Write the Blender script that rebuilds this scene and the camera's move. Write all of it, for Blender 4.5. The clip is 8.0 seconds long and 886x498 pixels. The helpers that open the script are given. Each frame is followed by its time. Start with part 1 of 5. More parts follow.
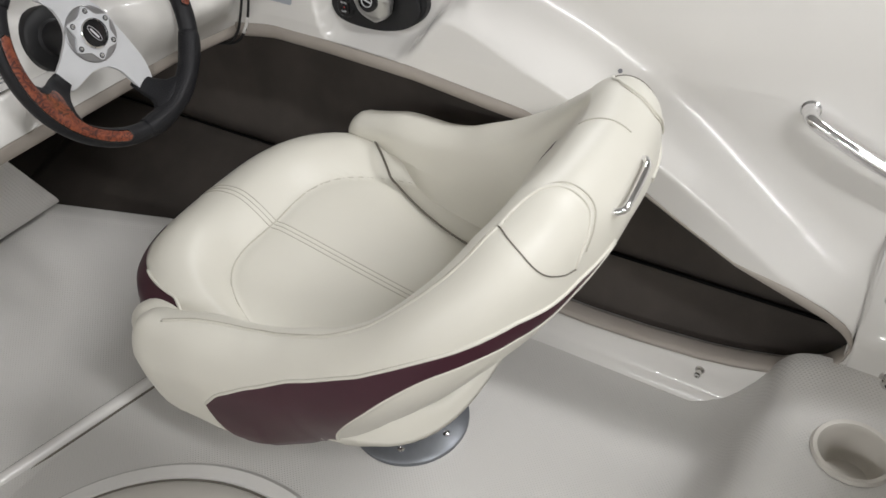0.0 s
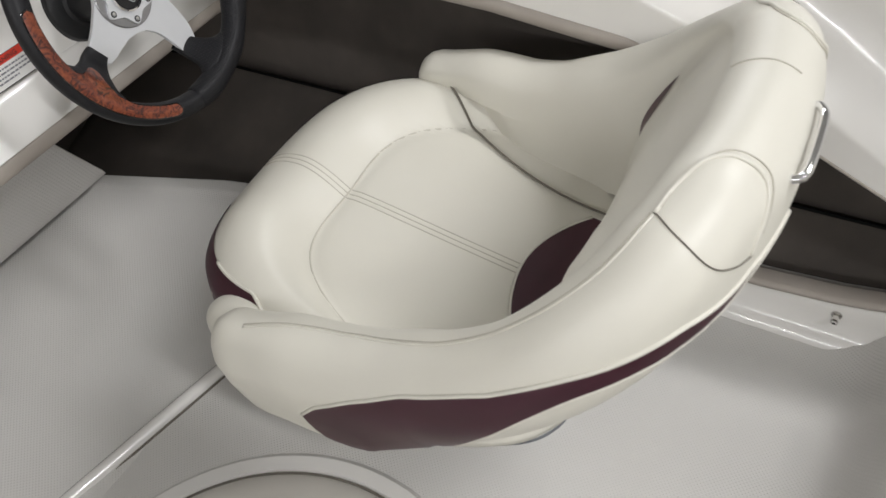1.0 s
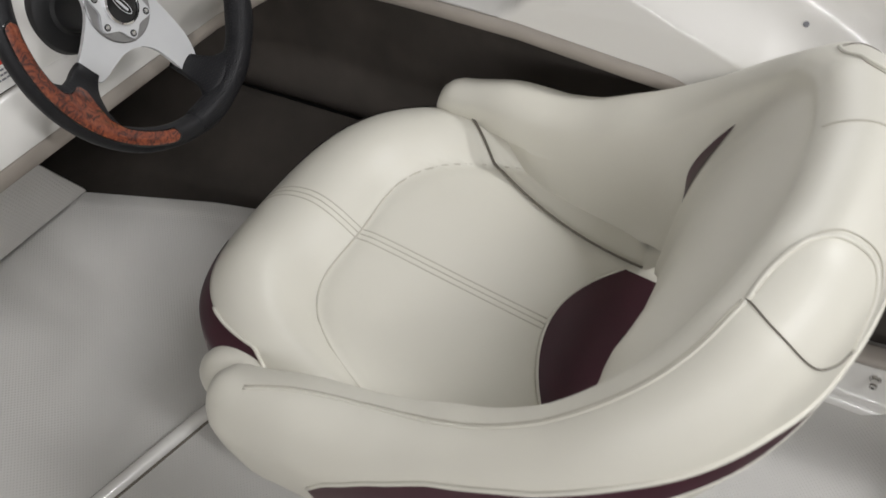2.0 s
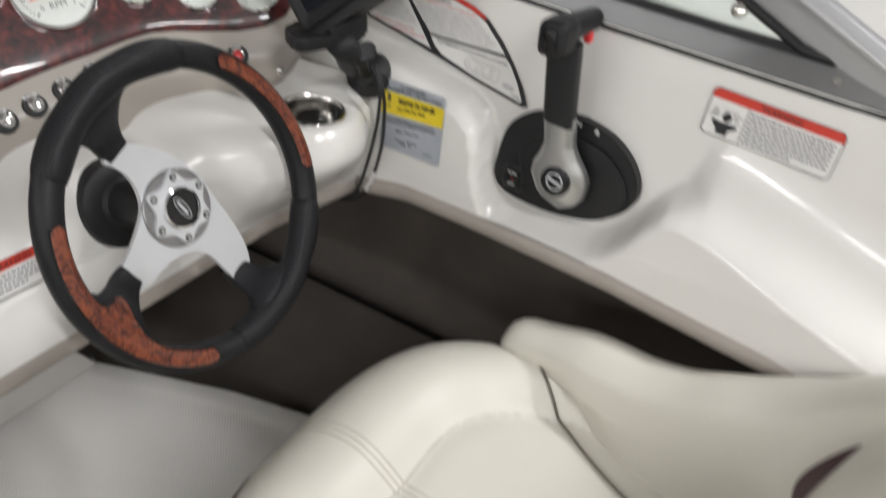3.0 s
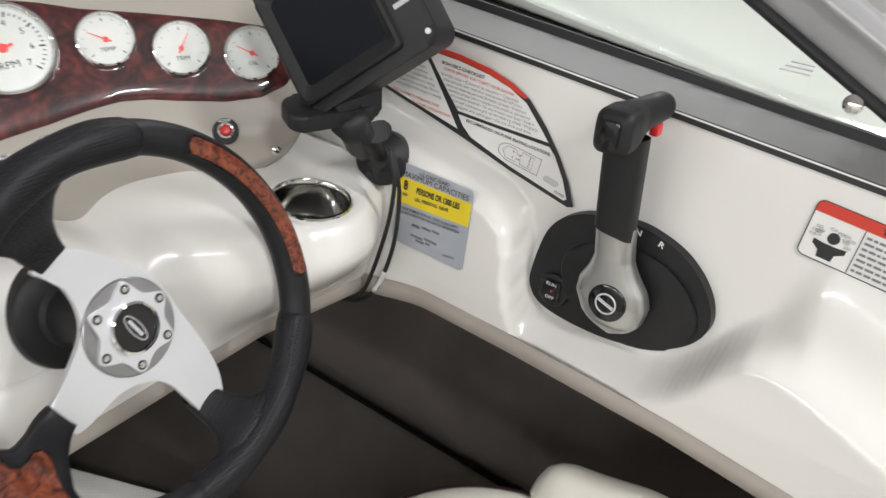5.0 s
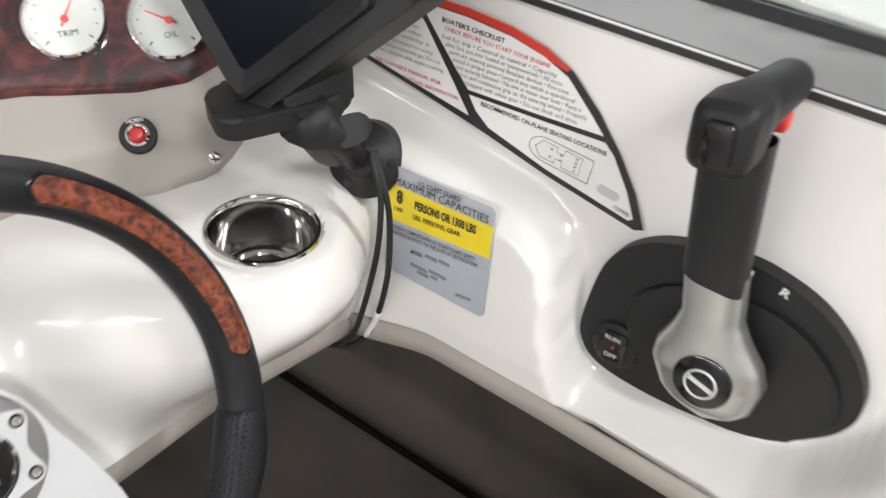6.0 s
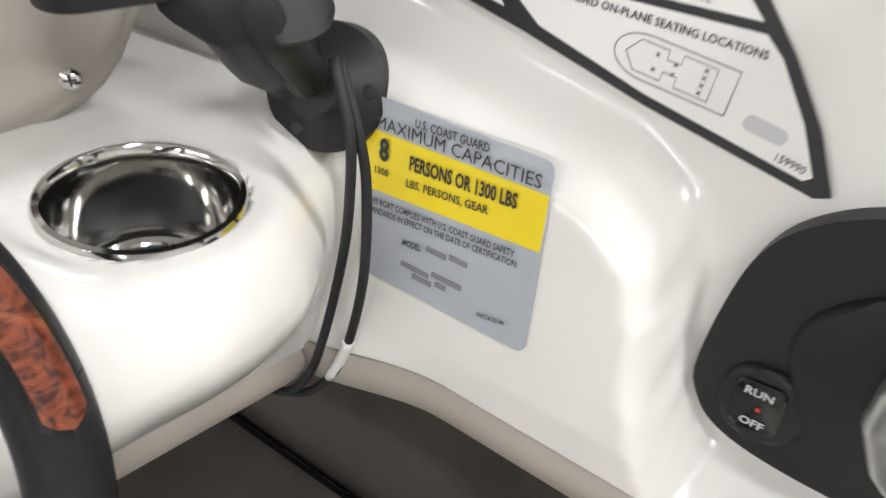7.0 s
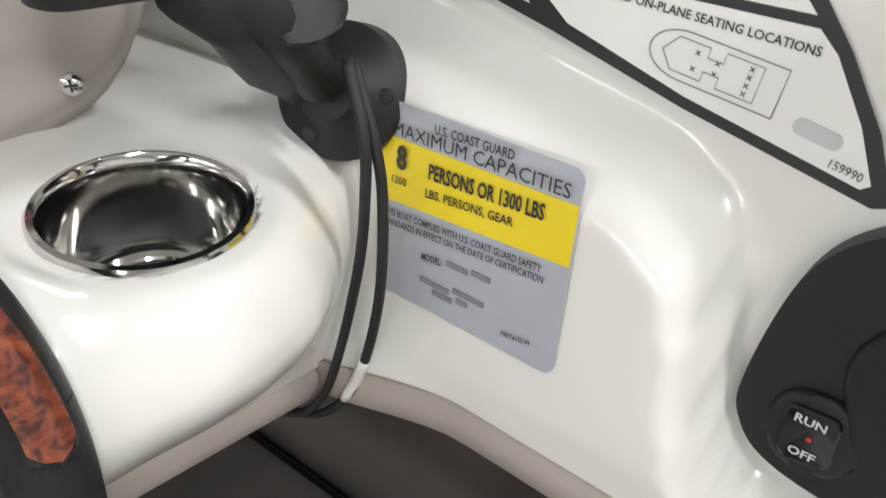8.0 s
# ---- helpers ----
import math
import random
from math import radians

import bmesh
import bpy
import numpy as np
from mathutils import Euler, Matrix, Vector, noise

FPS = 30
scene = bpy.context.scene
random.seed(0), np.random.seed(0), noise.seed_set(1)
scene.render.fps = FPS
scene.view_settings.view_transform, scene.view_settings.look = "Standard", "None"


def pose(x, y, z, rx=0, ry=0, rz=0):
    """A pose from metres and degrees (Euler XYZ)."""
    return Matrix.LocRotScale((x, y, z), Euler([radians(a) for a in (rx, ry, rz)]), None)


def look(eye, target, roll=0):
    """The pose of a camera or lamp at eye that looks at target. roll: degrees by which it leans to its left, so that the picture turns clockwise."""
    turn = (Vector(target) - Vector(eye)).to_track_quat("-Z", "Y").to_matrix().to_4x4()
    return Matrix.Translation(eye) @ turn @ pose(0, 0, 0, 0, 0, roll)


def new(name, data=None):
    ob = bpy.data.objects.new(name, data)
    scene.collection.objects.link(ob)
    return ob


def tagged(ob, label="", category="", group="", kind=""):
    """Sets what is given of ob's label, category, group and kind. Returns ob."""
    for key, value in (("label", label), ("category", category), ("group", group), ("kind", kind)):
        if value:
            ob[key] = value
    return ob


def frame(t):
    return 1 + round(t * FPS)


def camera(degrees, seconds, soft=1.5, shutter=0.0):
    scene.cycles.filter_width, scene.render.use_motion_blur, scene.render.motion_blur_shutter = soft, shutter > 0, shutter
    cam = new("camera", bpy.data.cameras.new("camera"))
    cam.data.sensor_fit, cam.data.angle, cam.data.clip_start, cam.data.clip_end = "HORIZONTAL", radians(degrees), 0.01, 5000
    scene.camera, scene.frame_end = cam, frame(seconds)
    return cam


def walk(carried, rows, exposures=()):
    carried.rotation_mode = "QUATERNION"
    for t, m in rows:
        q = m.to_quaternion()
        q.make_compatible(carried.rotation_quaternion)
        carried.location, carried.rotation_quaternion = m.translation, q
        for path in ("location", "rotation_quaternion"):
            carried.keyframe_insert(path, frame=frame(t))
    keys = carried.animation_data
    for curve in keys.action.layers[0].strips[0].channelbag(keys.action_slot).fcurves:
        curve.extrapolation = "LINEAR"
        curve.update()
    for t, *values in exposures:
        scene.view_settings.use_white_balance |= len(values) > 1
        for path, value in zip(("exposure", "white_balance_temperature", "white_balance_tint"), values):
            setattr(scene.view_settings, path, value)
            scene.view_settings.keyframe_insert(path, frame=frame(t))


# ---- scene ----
cam = camera(55.6, 8.0, shutter=0.5)
PATH = [
    (0, (-0.647, -1.054, 1.241), (0.591, -0.146, -0.041), -5.2),
    (0.5, (-0.603, -0.969, 1.229), (0.593, -0.1, -0.119), -6.6),
    (1, (-0.549, -0.893, 1.21), (0.497, 0.027, -0.224), -13.2),
    (2.5, (-0.457, -0.712, 1.177), (0.71, 0.123, -0.217), -4.3),
    (3, (-0.399, -0.63, 1.196), (0.891, 0.362, 0.032), -0.9),
    (3.5, (-0.36, -0.613, 1.196), (0.956, 0.459, 0.139), 0.3),
    (4, (-0.347, -0.607, 1.195), (0.89, 0.562, 0.144), 0.3),
    (4.5, (-0.318, -0.574, 1.183), (0.897, 0.608, 0.121), -0.3),
    (5, (-0.243, -0.506, 1.152), (1.065, 0.56, 0.079), 0.4),
    (6.5, (0.062, -0.273, 1.003), (1.202, 0.815, -0.229), -5.1),
    (7, (0.112, -0.208, 0.912), (1.34, 0.848, -0.262), -2.4),
    (7.5, (0.133, -0.193, 0.894), (1.326, 0.884, -0.296), -4.5),
    (8, (0.128, -0.195, 0.899), (1.333, 0.911, -0.252), -3.5),
]
EXPOSURES = [(0, -0.02), (1.2, -0.03), (2.5, -0.22), (3.0, 0.1), (3.5, 0.16), (5, 0.38), (6.5, 0.74), (8, 0.60)]
walk(cam, [(t, look(eye, target, roll)) for t, eye, target, roll in PATH], EXPOSURES)

# ---------------------------------------------------------------- light
world = bpy.data.worlds.new("showroom_air")
world.use_nodes = True
scene.world = world
world.node_tree.nodes["Background"].inputs[0].default_value = (0.9, 0.95, 1.0, 1)
world.node_tree.nodes["Background"].inputs[1].default_value = 0.05
scene.view_settings.exposure = 0.0

TUBE_POWER = 102.0
LAMP_ROWS = [(-5.6, -3.4), (-5.6, -0.5), (-5.6, 2.6), (-1.2, -3.8), (1.5, -3.1), (3.6, 1.6)]
LAMP_Z = 3.6


def area_lamp(x, y):
    data = bpy.data.lights.new("tube_light", "AREA")
    data.shape, data.size, data.size_y = "RECTANGLE", 0.22, 2.4
    data.energy, data.color = TUBE_POWER, (0.985, 0.985, 1.0)
    ob = new("tube_light", data)
    ob.matrix_world = pose(x, y, LAMP_Z - 0.09)
    return ob


for lx, ly in LAMP_ROWS:
    area_lamp(lx, ly)

# ---------------------------------------------------------------- materials


def mat(name, color, rough=0.5, metal=0.0, coat=0.0, bump=None, vary=None, spec=0.5):
    """bump: (scale, strength, distance); vary: (scale, second colour, amount)."""
    m = bpy.data.materials.new(name)
    m.use_nodes = True
    nt = m.node_tree
    b = nt.nodes["Principled BSDF"]
    b.inputs["Base Color"].default_value = (*color, 1)
    b.inputs["Roughness"].default_value = rough
    b.inputs["Metallic"].default_value = metal
    b.inputs["Coat Weight"].default_value = coat
    b.inputs["Coat Roughness"].default_value = 0.04
    b.inputs["Specular IOR Level"].default_value = spec
    tc = nt.nodes.new("ShaderNodeTexCoord")
    if vary:
        n = nt.nodes.new("ShaderNodeTexNoise")
        n.inputs["Scale"].default_value = vary[0]
        n.inputs["Detail"].default_value = 6
        nt.links.new(tc.outputs["Object"], n.inputs["Vector"])
        ramp = nt.nodes.new("ShaderNodeMapRange")
        ramp.inputs[1].default_value, ramp.inputs[2].default_value = 0.35, 0.7
        ramp.inputs[3].default_value, ramp.inputs[4].default_value = 0.0, vary[2]
        nt.links.new(n.outputs["Fac"], ramp.inputs[0])
        mix = nt.nodes.new("ShaderNodeMix")
        mix.data_type = "RGBA"
        mix.inputs[6].default_value, mix.inputs[7].default_value = (*color, 1), (*vary[1], 1)
        nt.links.new(ramp.outputs[0], mix.inputs[0])
        nt.links.new(mix.outputs[2], b.inputs["Base Color"])
        rr = nt.nodes.new("ShaderNodeMapRange")
        rr.inputs[3].default_value, rr.inputs[4].default_value = rough * 0.85, rough * 1.2
        nt.links.new(n.outputs["Fac"], rr.inputs[0])
        nt.links.new(rr.outputs[0], b.inputs["Roughness"])
    if bump:
        n2 = nt.nodes.new("ShaderNodeTexNoise")
        n2.inputs["Scale"].default_value = bump[0]
        n2.inputs["Detail"].default_value = 3
        nt.links.new(tc.outputs["Object"], n2.inputs["Vector"])
        bp = nt.nodes.new("ShaderNodeBump")
        bp.inputs["Strength"].default_value, bp.inputs["Distance"].default_value = bump[1], bump[2]
        nt.links.new(n2.outputs["Fac"], bp.inputs["Height"])
        nt.links.new(bp.outputs["Normal"], b.inputs["Normal"])
    return m


def burl(name, dark, mid, light, scale=38.0, coat=0.9):
    """Lacquered burl veneer: warped noise in a colour ramp."""
    m = bpy.data.materials.new(name)
    m.use_nodes = True
    nt = m.node_tree
    b = nt.nodes["Principled BSDF"]
    tc = nt.nodes.new("ShaderNodeTexCoord")
    w = nt.nodes.new("ShaderNodeTexNoise")
    w.inputs["Scale"].default_value, w.inputs["Detail"].default_value, w.inputs["Distortion"].default_value = scale, 9, 2.6
    nt.links.new(tc.outputs["Object"], w.inputs["Vector"])
    f = nt.nodes.new("ShaderNodeTexNoise")
    f.inputs["Scale"].default_value, f.inputs["Detail"].default_value = scale * 5, 4
    nt.links.new(tc.outputs["Object"], f.inputs["Vector"])
    mx = nt.nodes.new("ShaderNodeMath")
    mx.operation = "MULTIPLY_ADD"
    mx.inputs[1].default_value, mx.inputs[2].default_value = 0.25, -0.12
    nt.links.new(f.outputs["Fac"], mx.inputs[0])
    ad = nt.nodes.new("ShaderNodeMath")
    nt.links.new(w.outputs["Fac"], ad.inputs[0])
    nt.links.new(mx.outputs[0], ad.inputs[1])
    cr = nt.nodes.new("ShaderNodeValToRGB")
    cr.color_ramp.elements[0].position, cr.color_ramp.elements[0].color = 0.36, (*dark, 1)
    cr.color_ramp.elements[1].position, cr.color_ramp.elements[1].color = 0.68, (*light, 1)
    e = cr.color_ramp.elements.new(0.52)
    e.color = (*mid, 1)
    nt.links.new(ad.outputs[0], cr.inputs[0])
    nt.links.new(cr.outputs[0], b.inputs["Base Color"])
    b.inputs["Roughness"].default_value = 0.35
    b.inputs["Coat Weight"].default_value, b.inputs["Coat Roughness"].default_value = coat, 0.03
    return m


def nonskid(name, color):
    """Gelcoat with a fine moulded diamond grid."""
    m = mat(name, color, 0.3, coat=0.3, vary=(5.0, (0.60, 0.58, 0.55), 0.35))
    nt = m.node_tree
    b = nt.nodes["Principled BSDF"]
    tc = nt.nodes.new("ShaderNodeTexCoord")
    mp = nt.nodes.new("ShaderNodeMapping")
    mp.inputs["Rotation"].default_value = (0, 0, radians(45))
    nt.links.new(tc.outputs["Object"], mp.inputs["Vector"])
    waves = []
    for axis in "XY":
        w = nt.nodes.new("ShaderNodeTexWave")
        w.bands_direction = axis
        w.inputs["Scale"].default_value = 70.0
        nt.links.new(mp.outputs[0], w.inputs["Vector"])
        waves.append(w)
    mul = nt.nodes.new("ShaderNodeMath")
    mul.operation = "MULTIPLY"
    nt.links.new(waves[0].outputs["Fac"], mul.inputs[0])
    nt.links.new(waves[1].outputs["Fac"], mul.inputs[1])
    bp = nt.nodes.new("ShaderNodeBump")
    bp.inputs["Strength"].default_value, bp.inputs["Distance"].default_value = 0.5, 0.0012
    nt.links.new(mul.outputs[0], bp.inputs["Height"])
    nt.links.new(bp.outputs["Normal"], b.inputs["Normal"])
    return m


def perforated(name, color):
    """Black leather with rows of punched holes."""
    m = mat(name, color, 0.5, spec=0.3)
    nt = m.node_tree
    b = nt.nodes["Principled BSDF"]
    tc = nt.nodes.new("ShaderNodeTexCoord")
    v = nt.nodes.new("ShaderNodeTexVoronoi")
    v.inputs["Scale"].default_value, v.inputs["Randomness"].default_value = 330.0, 0.0
    nt.links.new(tc.outputs["Object"], v.inputs["Vector"])
    mr = nt.nodes.new("ShaderNodeMapRange")
    mr.inputs[1].default_value, mr.inputs[2].default_value = 0.15, 0.4
    nt.links.new(v.outputs["Distance"], mr.inputs[0])
    bp = nt.nodes.new("ShaderNodeBump")
    bp.inputs["Strength"].default_value, bp.inputs["Distance"].default_value = 0.7, 0.001
    nt.links.new(mr.outputs[0], bp.inputs["Height"])
    nt.links.new(bp.outputs["Normal"], b.inputs["Normal"])
    return m


def glass(name, color):
    m = bpy.data.materials.new(name)
    m.use_nodes = True
    b = m.node_tree.nodes["Principled BSDF"]
    b.inputs["Base Color"].default_value = (*color, 1)
    b.inputs["Transmission Weight"].default_value = 1.0
    b.inputs["Roughness"].default_value = 0.0
    b.inputs["IOR"].default_value = 1.45
    return m


def glow(name, color, strength):
    m = bpy.data.materials.new(name)
    m.use_nodes = True
    b = m.node_tree.nodes["Principled BSDF"]
    b.inputs["Base Color"].default_value = (0.8, 0.8, 0.8, 1)
    b.inputs["Emission Color"].default_value = (*color, 1)
    b.inputs["Emission Strength"].default_value = strength
    return m


GEL = mat("white_gelcoat", (0.80, 0.785, 0.755), 0.22, coat=0.6, vary=(3.5, (0.77, 0.752, 0.715), 0.6), bump=(9, 0.04, 0.004))
GEL.node_tree.nodes["Principled BSDF"].inputs["Coat Roughness"].default_value = 0.08
FLOORGEL = nonskid("nonskid_gelcoat", (0.66, 0.645, 0.62))
BEIGE = mat("beige_dash", (0.37, 0.34, 0.30), 0.38, coat=0.15, vary=(6, (0.34, 0.31, 0.272), 0.6), bump=(900, 0.05, 0.0004))
TRIM = mat("taupe_edge_trim", (0.40, 0.36, 0.32), 0.5, vary=(14, (0.35, 0.31, 0.27), 0.6))
VINYL = mat("cream_vinyl", (0.72, 0.70, 0.625), 0.40, vary=(5, (0.675, 0.652, 0.575), 0.7), bump=(520, 0.10, 0.0005))
VINYL_SEAM = mat("cream_thread", (0.55, 0.525, 0.455), 0.6)
GROOVE = mat("shadow_groove", (0.16, 0.145, 0.12), 0.8)
MAROON = mat("maroon_vinyl", (0.050, 0.009, 0.020), 0.42, vary=(9, (0.038, 0.007, 0.015), 0.7), bump=(520, 0.10, 0.0005))
CARPET = mat("brown_carpet", (0.080, 0.070, 0.063), 0.95, vary=(7, (0.118, 0.102, 0.090), 0.9), bump=(700, 0.6, 0.003), spec=0.15)
BLACK = mat("black_plastic", (0.013, 0.013, 0.014), 0.46, vary=(20, (0.019, 0.019, 0.020), 0.7), bump=(800, 0.12, 0.0004), spec=0.32)
BLACKGLOSS = mat("black_gloss", (0.008, 0.008, 0.009), 0.12)
LEATHER = mat("black_leather", (0.010, 0.010, 0.012), 0.45, vary=(40, (0.015, 0.015, 0.017), 0.8), bump=(260, 0.3, 0.0010), spec=0.3)
PERF = perforated("perforated_leather", (0.010, 0.010, 0.012))
SILVER = mat("satin_silver", (0.68, 0.69, 0.71), 0.34, metal=0.25, vary=(30, (0.64, 0.65, 0.67), 0.6))
LEVERMETAL = mat("lever_metal", (0.55, 0.55, 0.54), 0.34, metal=0.9, vary=(30, (0.48, 0.48, 0.47), 0.6))
CHROME = mat("chrome", (0.85, 0.85, 0.86), 0.06, metal=1.0)
STEEL = mat("stainless_steel", (0.72, 0.71, 0.69), 0.10, metal=1.0, vary=(25, (0.60, 0.59, 0.57), 0.7))
ALU = mat("grey_aluminium", (0.24, 0.238, 0.24), 0.45, metal=0.3, vary=(18, (0.21, 0.208, 0.21), 0.7))
ALU_LIGHT = mat("light_aluminium", (0.50, 0.50, 0.51), 0.32, metal=0.4, vary=(18, (0.45, 0.45, 0.46), 0.7))
RUBBER = mat("black_rubber", (0.012, 0.012, 0.013), 0.6)
WELT = mat("matt_black_welt", (0.008, 0.008, 0.008), 1.0, spec=0.02)
BASEGREY = mat("grey_cast_metal", (0.20, 0.21, 0.23), 0.4, metal=0.6, vary=(30, (0.15, 0.16, 0.17), 0.8))
WOOD = burl("red_burl_panel", (0.014, 0.002, 0.003), (0.060, 0.008, 0.009), (0.120, 0.020, 0.016), 26.0, 0.8)
WOODRIM = burl("orange_burl_inlay", (0.035, 0.006, 0.003), (0.17, 0.034, 0.014), (0.26, 0.066, 0.024), 80.0, 0.6)
DIAL = mat("dial_white", (0.56, 0.55, 0.53), 0.4, vary=(60, (0.62, 0.61, 0.59), 0.5))
INK = mat("black_ink", (0.02, 0.02, 0.022), 0.5)
GREYINK = mat("grey_ink", (0.22, 0.22, 0.24), 0.5)
REDINK = mat("red_ink", (0.62, 0.05, 0.03), 0.4)
NEEDLE = mat("red_needle", (0.75, 0.05, 0.05), 0.4)
PAPER = mat("white_sticker", (0.82, 0.81, 0.79), 0.35, vary=(30, (0.79, 0.78, 0.76), 0.6))
YELLOW = mat("yellow_sticker", (0.85, 0.66, 0.02), 0.35, vary=(30, (0.80, 0.61, 0.02), 0.6))
SILVERSTICK = mat("silver_sticker", (0.46, 0.49, 0.54), 0.35, metal=0.15, vary=(30, (0.42, 0.45, 0.5), 0.6))
WHITEINK = mat("white_ink", (0.8, 0.8, 0.8), 0.5)
REDPLASTIC = mat("red_plastic", (0.65, 0.03, 0.03), 0.3)
SCREEN = mat("dark_screen", (0.005, 0.006, 0.010), 0.16, spec=0.12)
GLASS = glass("tinted_glass", (0.90, 0.97, 0.93))
CONCRETE = mat("polished_concrete", (0.55, 0.54, 0.53), 0.35, vary=(1.2, (0.48, 0.47, 0.46), 0.8), bump=(40, 0.05, 0.003))
PAINT = mat("white_wall_paint", (0.55, 0.54, 0.52), 0.7, vary=(2, (0.5, 0.49, 0.47), 0.6))
TUBE = glow("lit_tube", (1.0, 0.97, 0.92), 6.0)

# ---------------------------------------------------------------- mesh tools


def mesh_of(bm, name, material, smooth=True, angle=None):
    bmesh.ops.recalc_face_normals(bm, faces=bm.faces)
    me = bpy.data.meshes.new(name)
    bm.to_mesh(me)
    bm.free()
    me.materials.append(material)
    if smooth:
        me.shade_smooth()
        if angle:
            me.set_sharp_from_angle(angle=radians(angle))
    return me


def part(name, bm, material, parent=None, label="", smooth=True, angle=35, at=None):
    ob = new(name, mesh_of(bm, name, material, smooth, angle))
    if parent:
        ob.parent = parent
    if at is not None:
        ob.matrix_basis = at
    if label:
        tagged(ob, label)
    return ob


def thing(name, label, category, group="", at=None, kind=""):
    ob = new(name)
    ob.empty_display_size = 0.03
    if at is not None:
        ob.matrix_world = at
    return tagged(ob, label, category, group, kind)


def grid(fn, nu, nv, closed=False, u0=0.0, u1=1.0, v0=0.0, v1=1.0):
    bm = bmesh.new()
    rows = []
    for i in range(nu + (0 if closed else 1)):
        u = u0 + (u1 - u0) * i / nu
        rows.append([bm.verts.new(fn(u, v0 + (v1 - v0) * j / nv)) for j in range(nv + 1)])
    n = len(rows)
    for i in range(n if closed else n - 1):
        a, b = rows[i], rows[(i + 1) % n]
        for j in range(nv):
            bm.faces.new((a[j], b[j], b[j + 1], a[j + 1]))
    return bm


def solid(ob, t, offset=-1.0):
    md = ob.modifiers.new("thickness", "SOLIDIFY")
    md.thickness, md.offset = t, offset
    return ob


def lathe(profile, seg=40):
    """Turned round z: profile of (radius, z)."""
    bm = bmesh.new()
    rings = []
    for r, z in profile:
        if r < 1e-6:
            rings.append([bm.verts.new((0, 0, z))])
        else:
            rings.append([bm.verts.new((r * math.cos(2 * math.pi * k / seg), r * math.sin(2 * math.pi * k / seg), z)) for k in range(seg)])
    for a, b in zip(rings, rings[1:]):
        for k in range(seg):
            q = [a[k % len(a)], a[(k + 1) % len(a)], b[(k + 1) % len(b)], b[k % len(b)]]
            q = list(dict.fromkeys(q))
            if len(q) > 2:
                bm.faces.new(q)
    return bm


def tube(points, r, seg=10, caps=True):
    """A round bar along points; r: a radius, or one for each point."""
    pts = [Vector(p) for p in points]
    rad = r if isinstance(r, (list, tuple)) else [r] * len(pts)
    bm = bmesh.new()
    rings = []
    side = None
    for i, p in enumerate(pts):
        d = (pts[min(i + 1, len(pts) - 1)] - pts[max(i - 1, 0)]).normalized()
        if side is None:
            side = d.cross(Vector((0, 0, 1)) if abs(d.z) < 0.9 else Vector((1, 0, 0))).normalized()
        else:
            side = (side - d * side.dot(d)).normalized()
        up = d.cross(side)
        rings.append([bm.verts.new(p + (side * math.cos(2 * math.pi * k / seg) + up * math.sin(2 * math.pi * k / seg)) * rad[i]) for k in range(seg)])
    for a, b in zip(rings, rings[1:]):
        for k in range(seg):
            bm.faces.new((a[k], a[(k + 1) % seg], b[(k + 1) % seg], b[k]))
    if caps:
        bm.faces.new(rings[0])
        bm.faces.new(rings[-1][::-1])
    return bm


def smooth_path(points, n):
    """Catmull-Rom through the points, n samples."""
    p = [Vector(q) for q in points]
    p = [p[0] * 2 - p[1]] + p + [p[-1] * 2 - p[-2]]
    out = []
    for i in range(n):
        t = i / (n - 1) * (len(p) - 3)
        k = min(int(t), len(p) - 4)
        t -= k
        a, b, c, d = p[k:k + 4]
        out.append(0.5 * (2 * b + (c - a) * t + (2 * a - 5 * b + 4 * c - d) * t * t + (3 * b - a - 3 * c + d) * t ** 3))
    return out


def box(x0, x1, y0, y1, z0, z1, bevel=0.0, seg=2):
    bm = bmesh.new()
    bmesh.ops.create_cube(bm, size=1, matrix=Matrix.Translation(((x0 + x1) / 2, (y0 + y1) / 2, (z0 + z1) / 2)) @ Matrix.Diagonal((x1 - x0, y1 - y0, z1 - z0, 1)))
    if bevel:
        bmesh.ops.bevel(bm, geom=bm.edges[:], offset=bevel, segments=seg, affect="EDGES", profile=0.5)
    return bm


def slab(outline, z0, z1, bevel=0.0, seg=2):
    """A plate with the outline (x, y), from z0 up to z1, its upper edge rounded."""
    bm = bmesh.new()
    lo = [bm.verts.new((x, y, z0)) for x, y in outline]
    up = [bm.verts.new((x, y, z1)) for x, y in outline]
    n = len(lo)
    top = bm.faces.new(up)
    bm.faces.new(lo[::-1])
    for k in range(n):
        bm.faces.new((lo[k], lo[(k + 1) % n], up[(k + 1) % n], up[k]))
    if bevel:
        bmesh.ops.bevel(bm, geom=list(top.edges), offset=bevel, segments=seg, affect="EDGES", profile=0.5)
    return bm


def round_rect(w, h, r, n=6):
    out = []
    for cx, cy, a0 in ((w / 2 - r, h / 2 - r, 0), (-w / 2 + r, h / 2 - r, 90), (-w / 2 + r, -h / 2 + r, 180), (w / 2 - r, -h / 2 + r, 270)):
        for k in range(n + 1):
            a = radians(a0 + 90 * k / n)
            out.append((cx + r * math.cos(a), cy + r * math.sin(a)))
    return out


def lerp_table(table, x):
    """Smooth interpolation in rows of (x, value)."""
    if x <= table[0][0]:
        return table[0][1]
    for (a, va), (b, vb) in zip(table, table[1:]):
        if x <= b:
            t = (x - a) / (b - a)
            return va + (vb - va) * t
    return table[-1][1]


def step(a, b, x):
    t = min(1.0, max(0.0, (x - a) / (b - a)))
    return t * t * (3 - 2 * t)


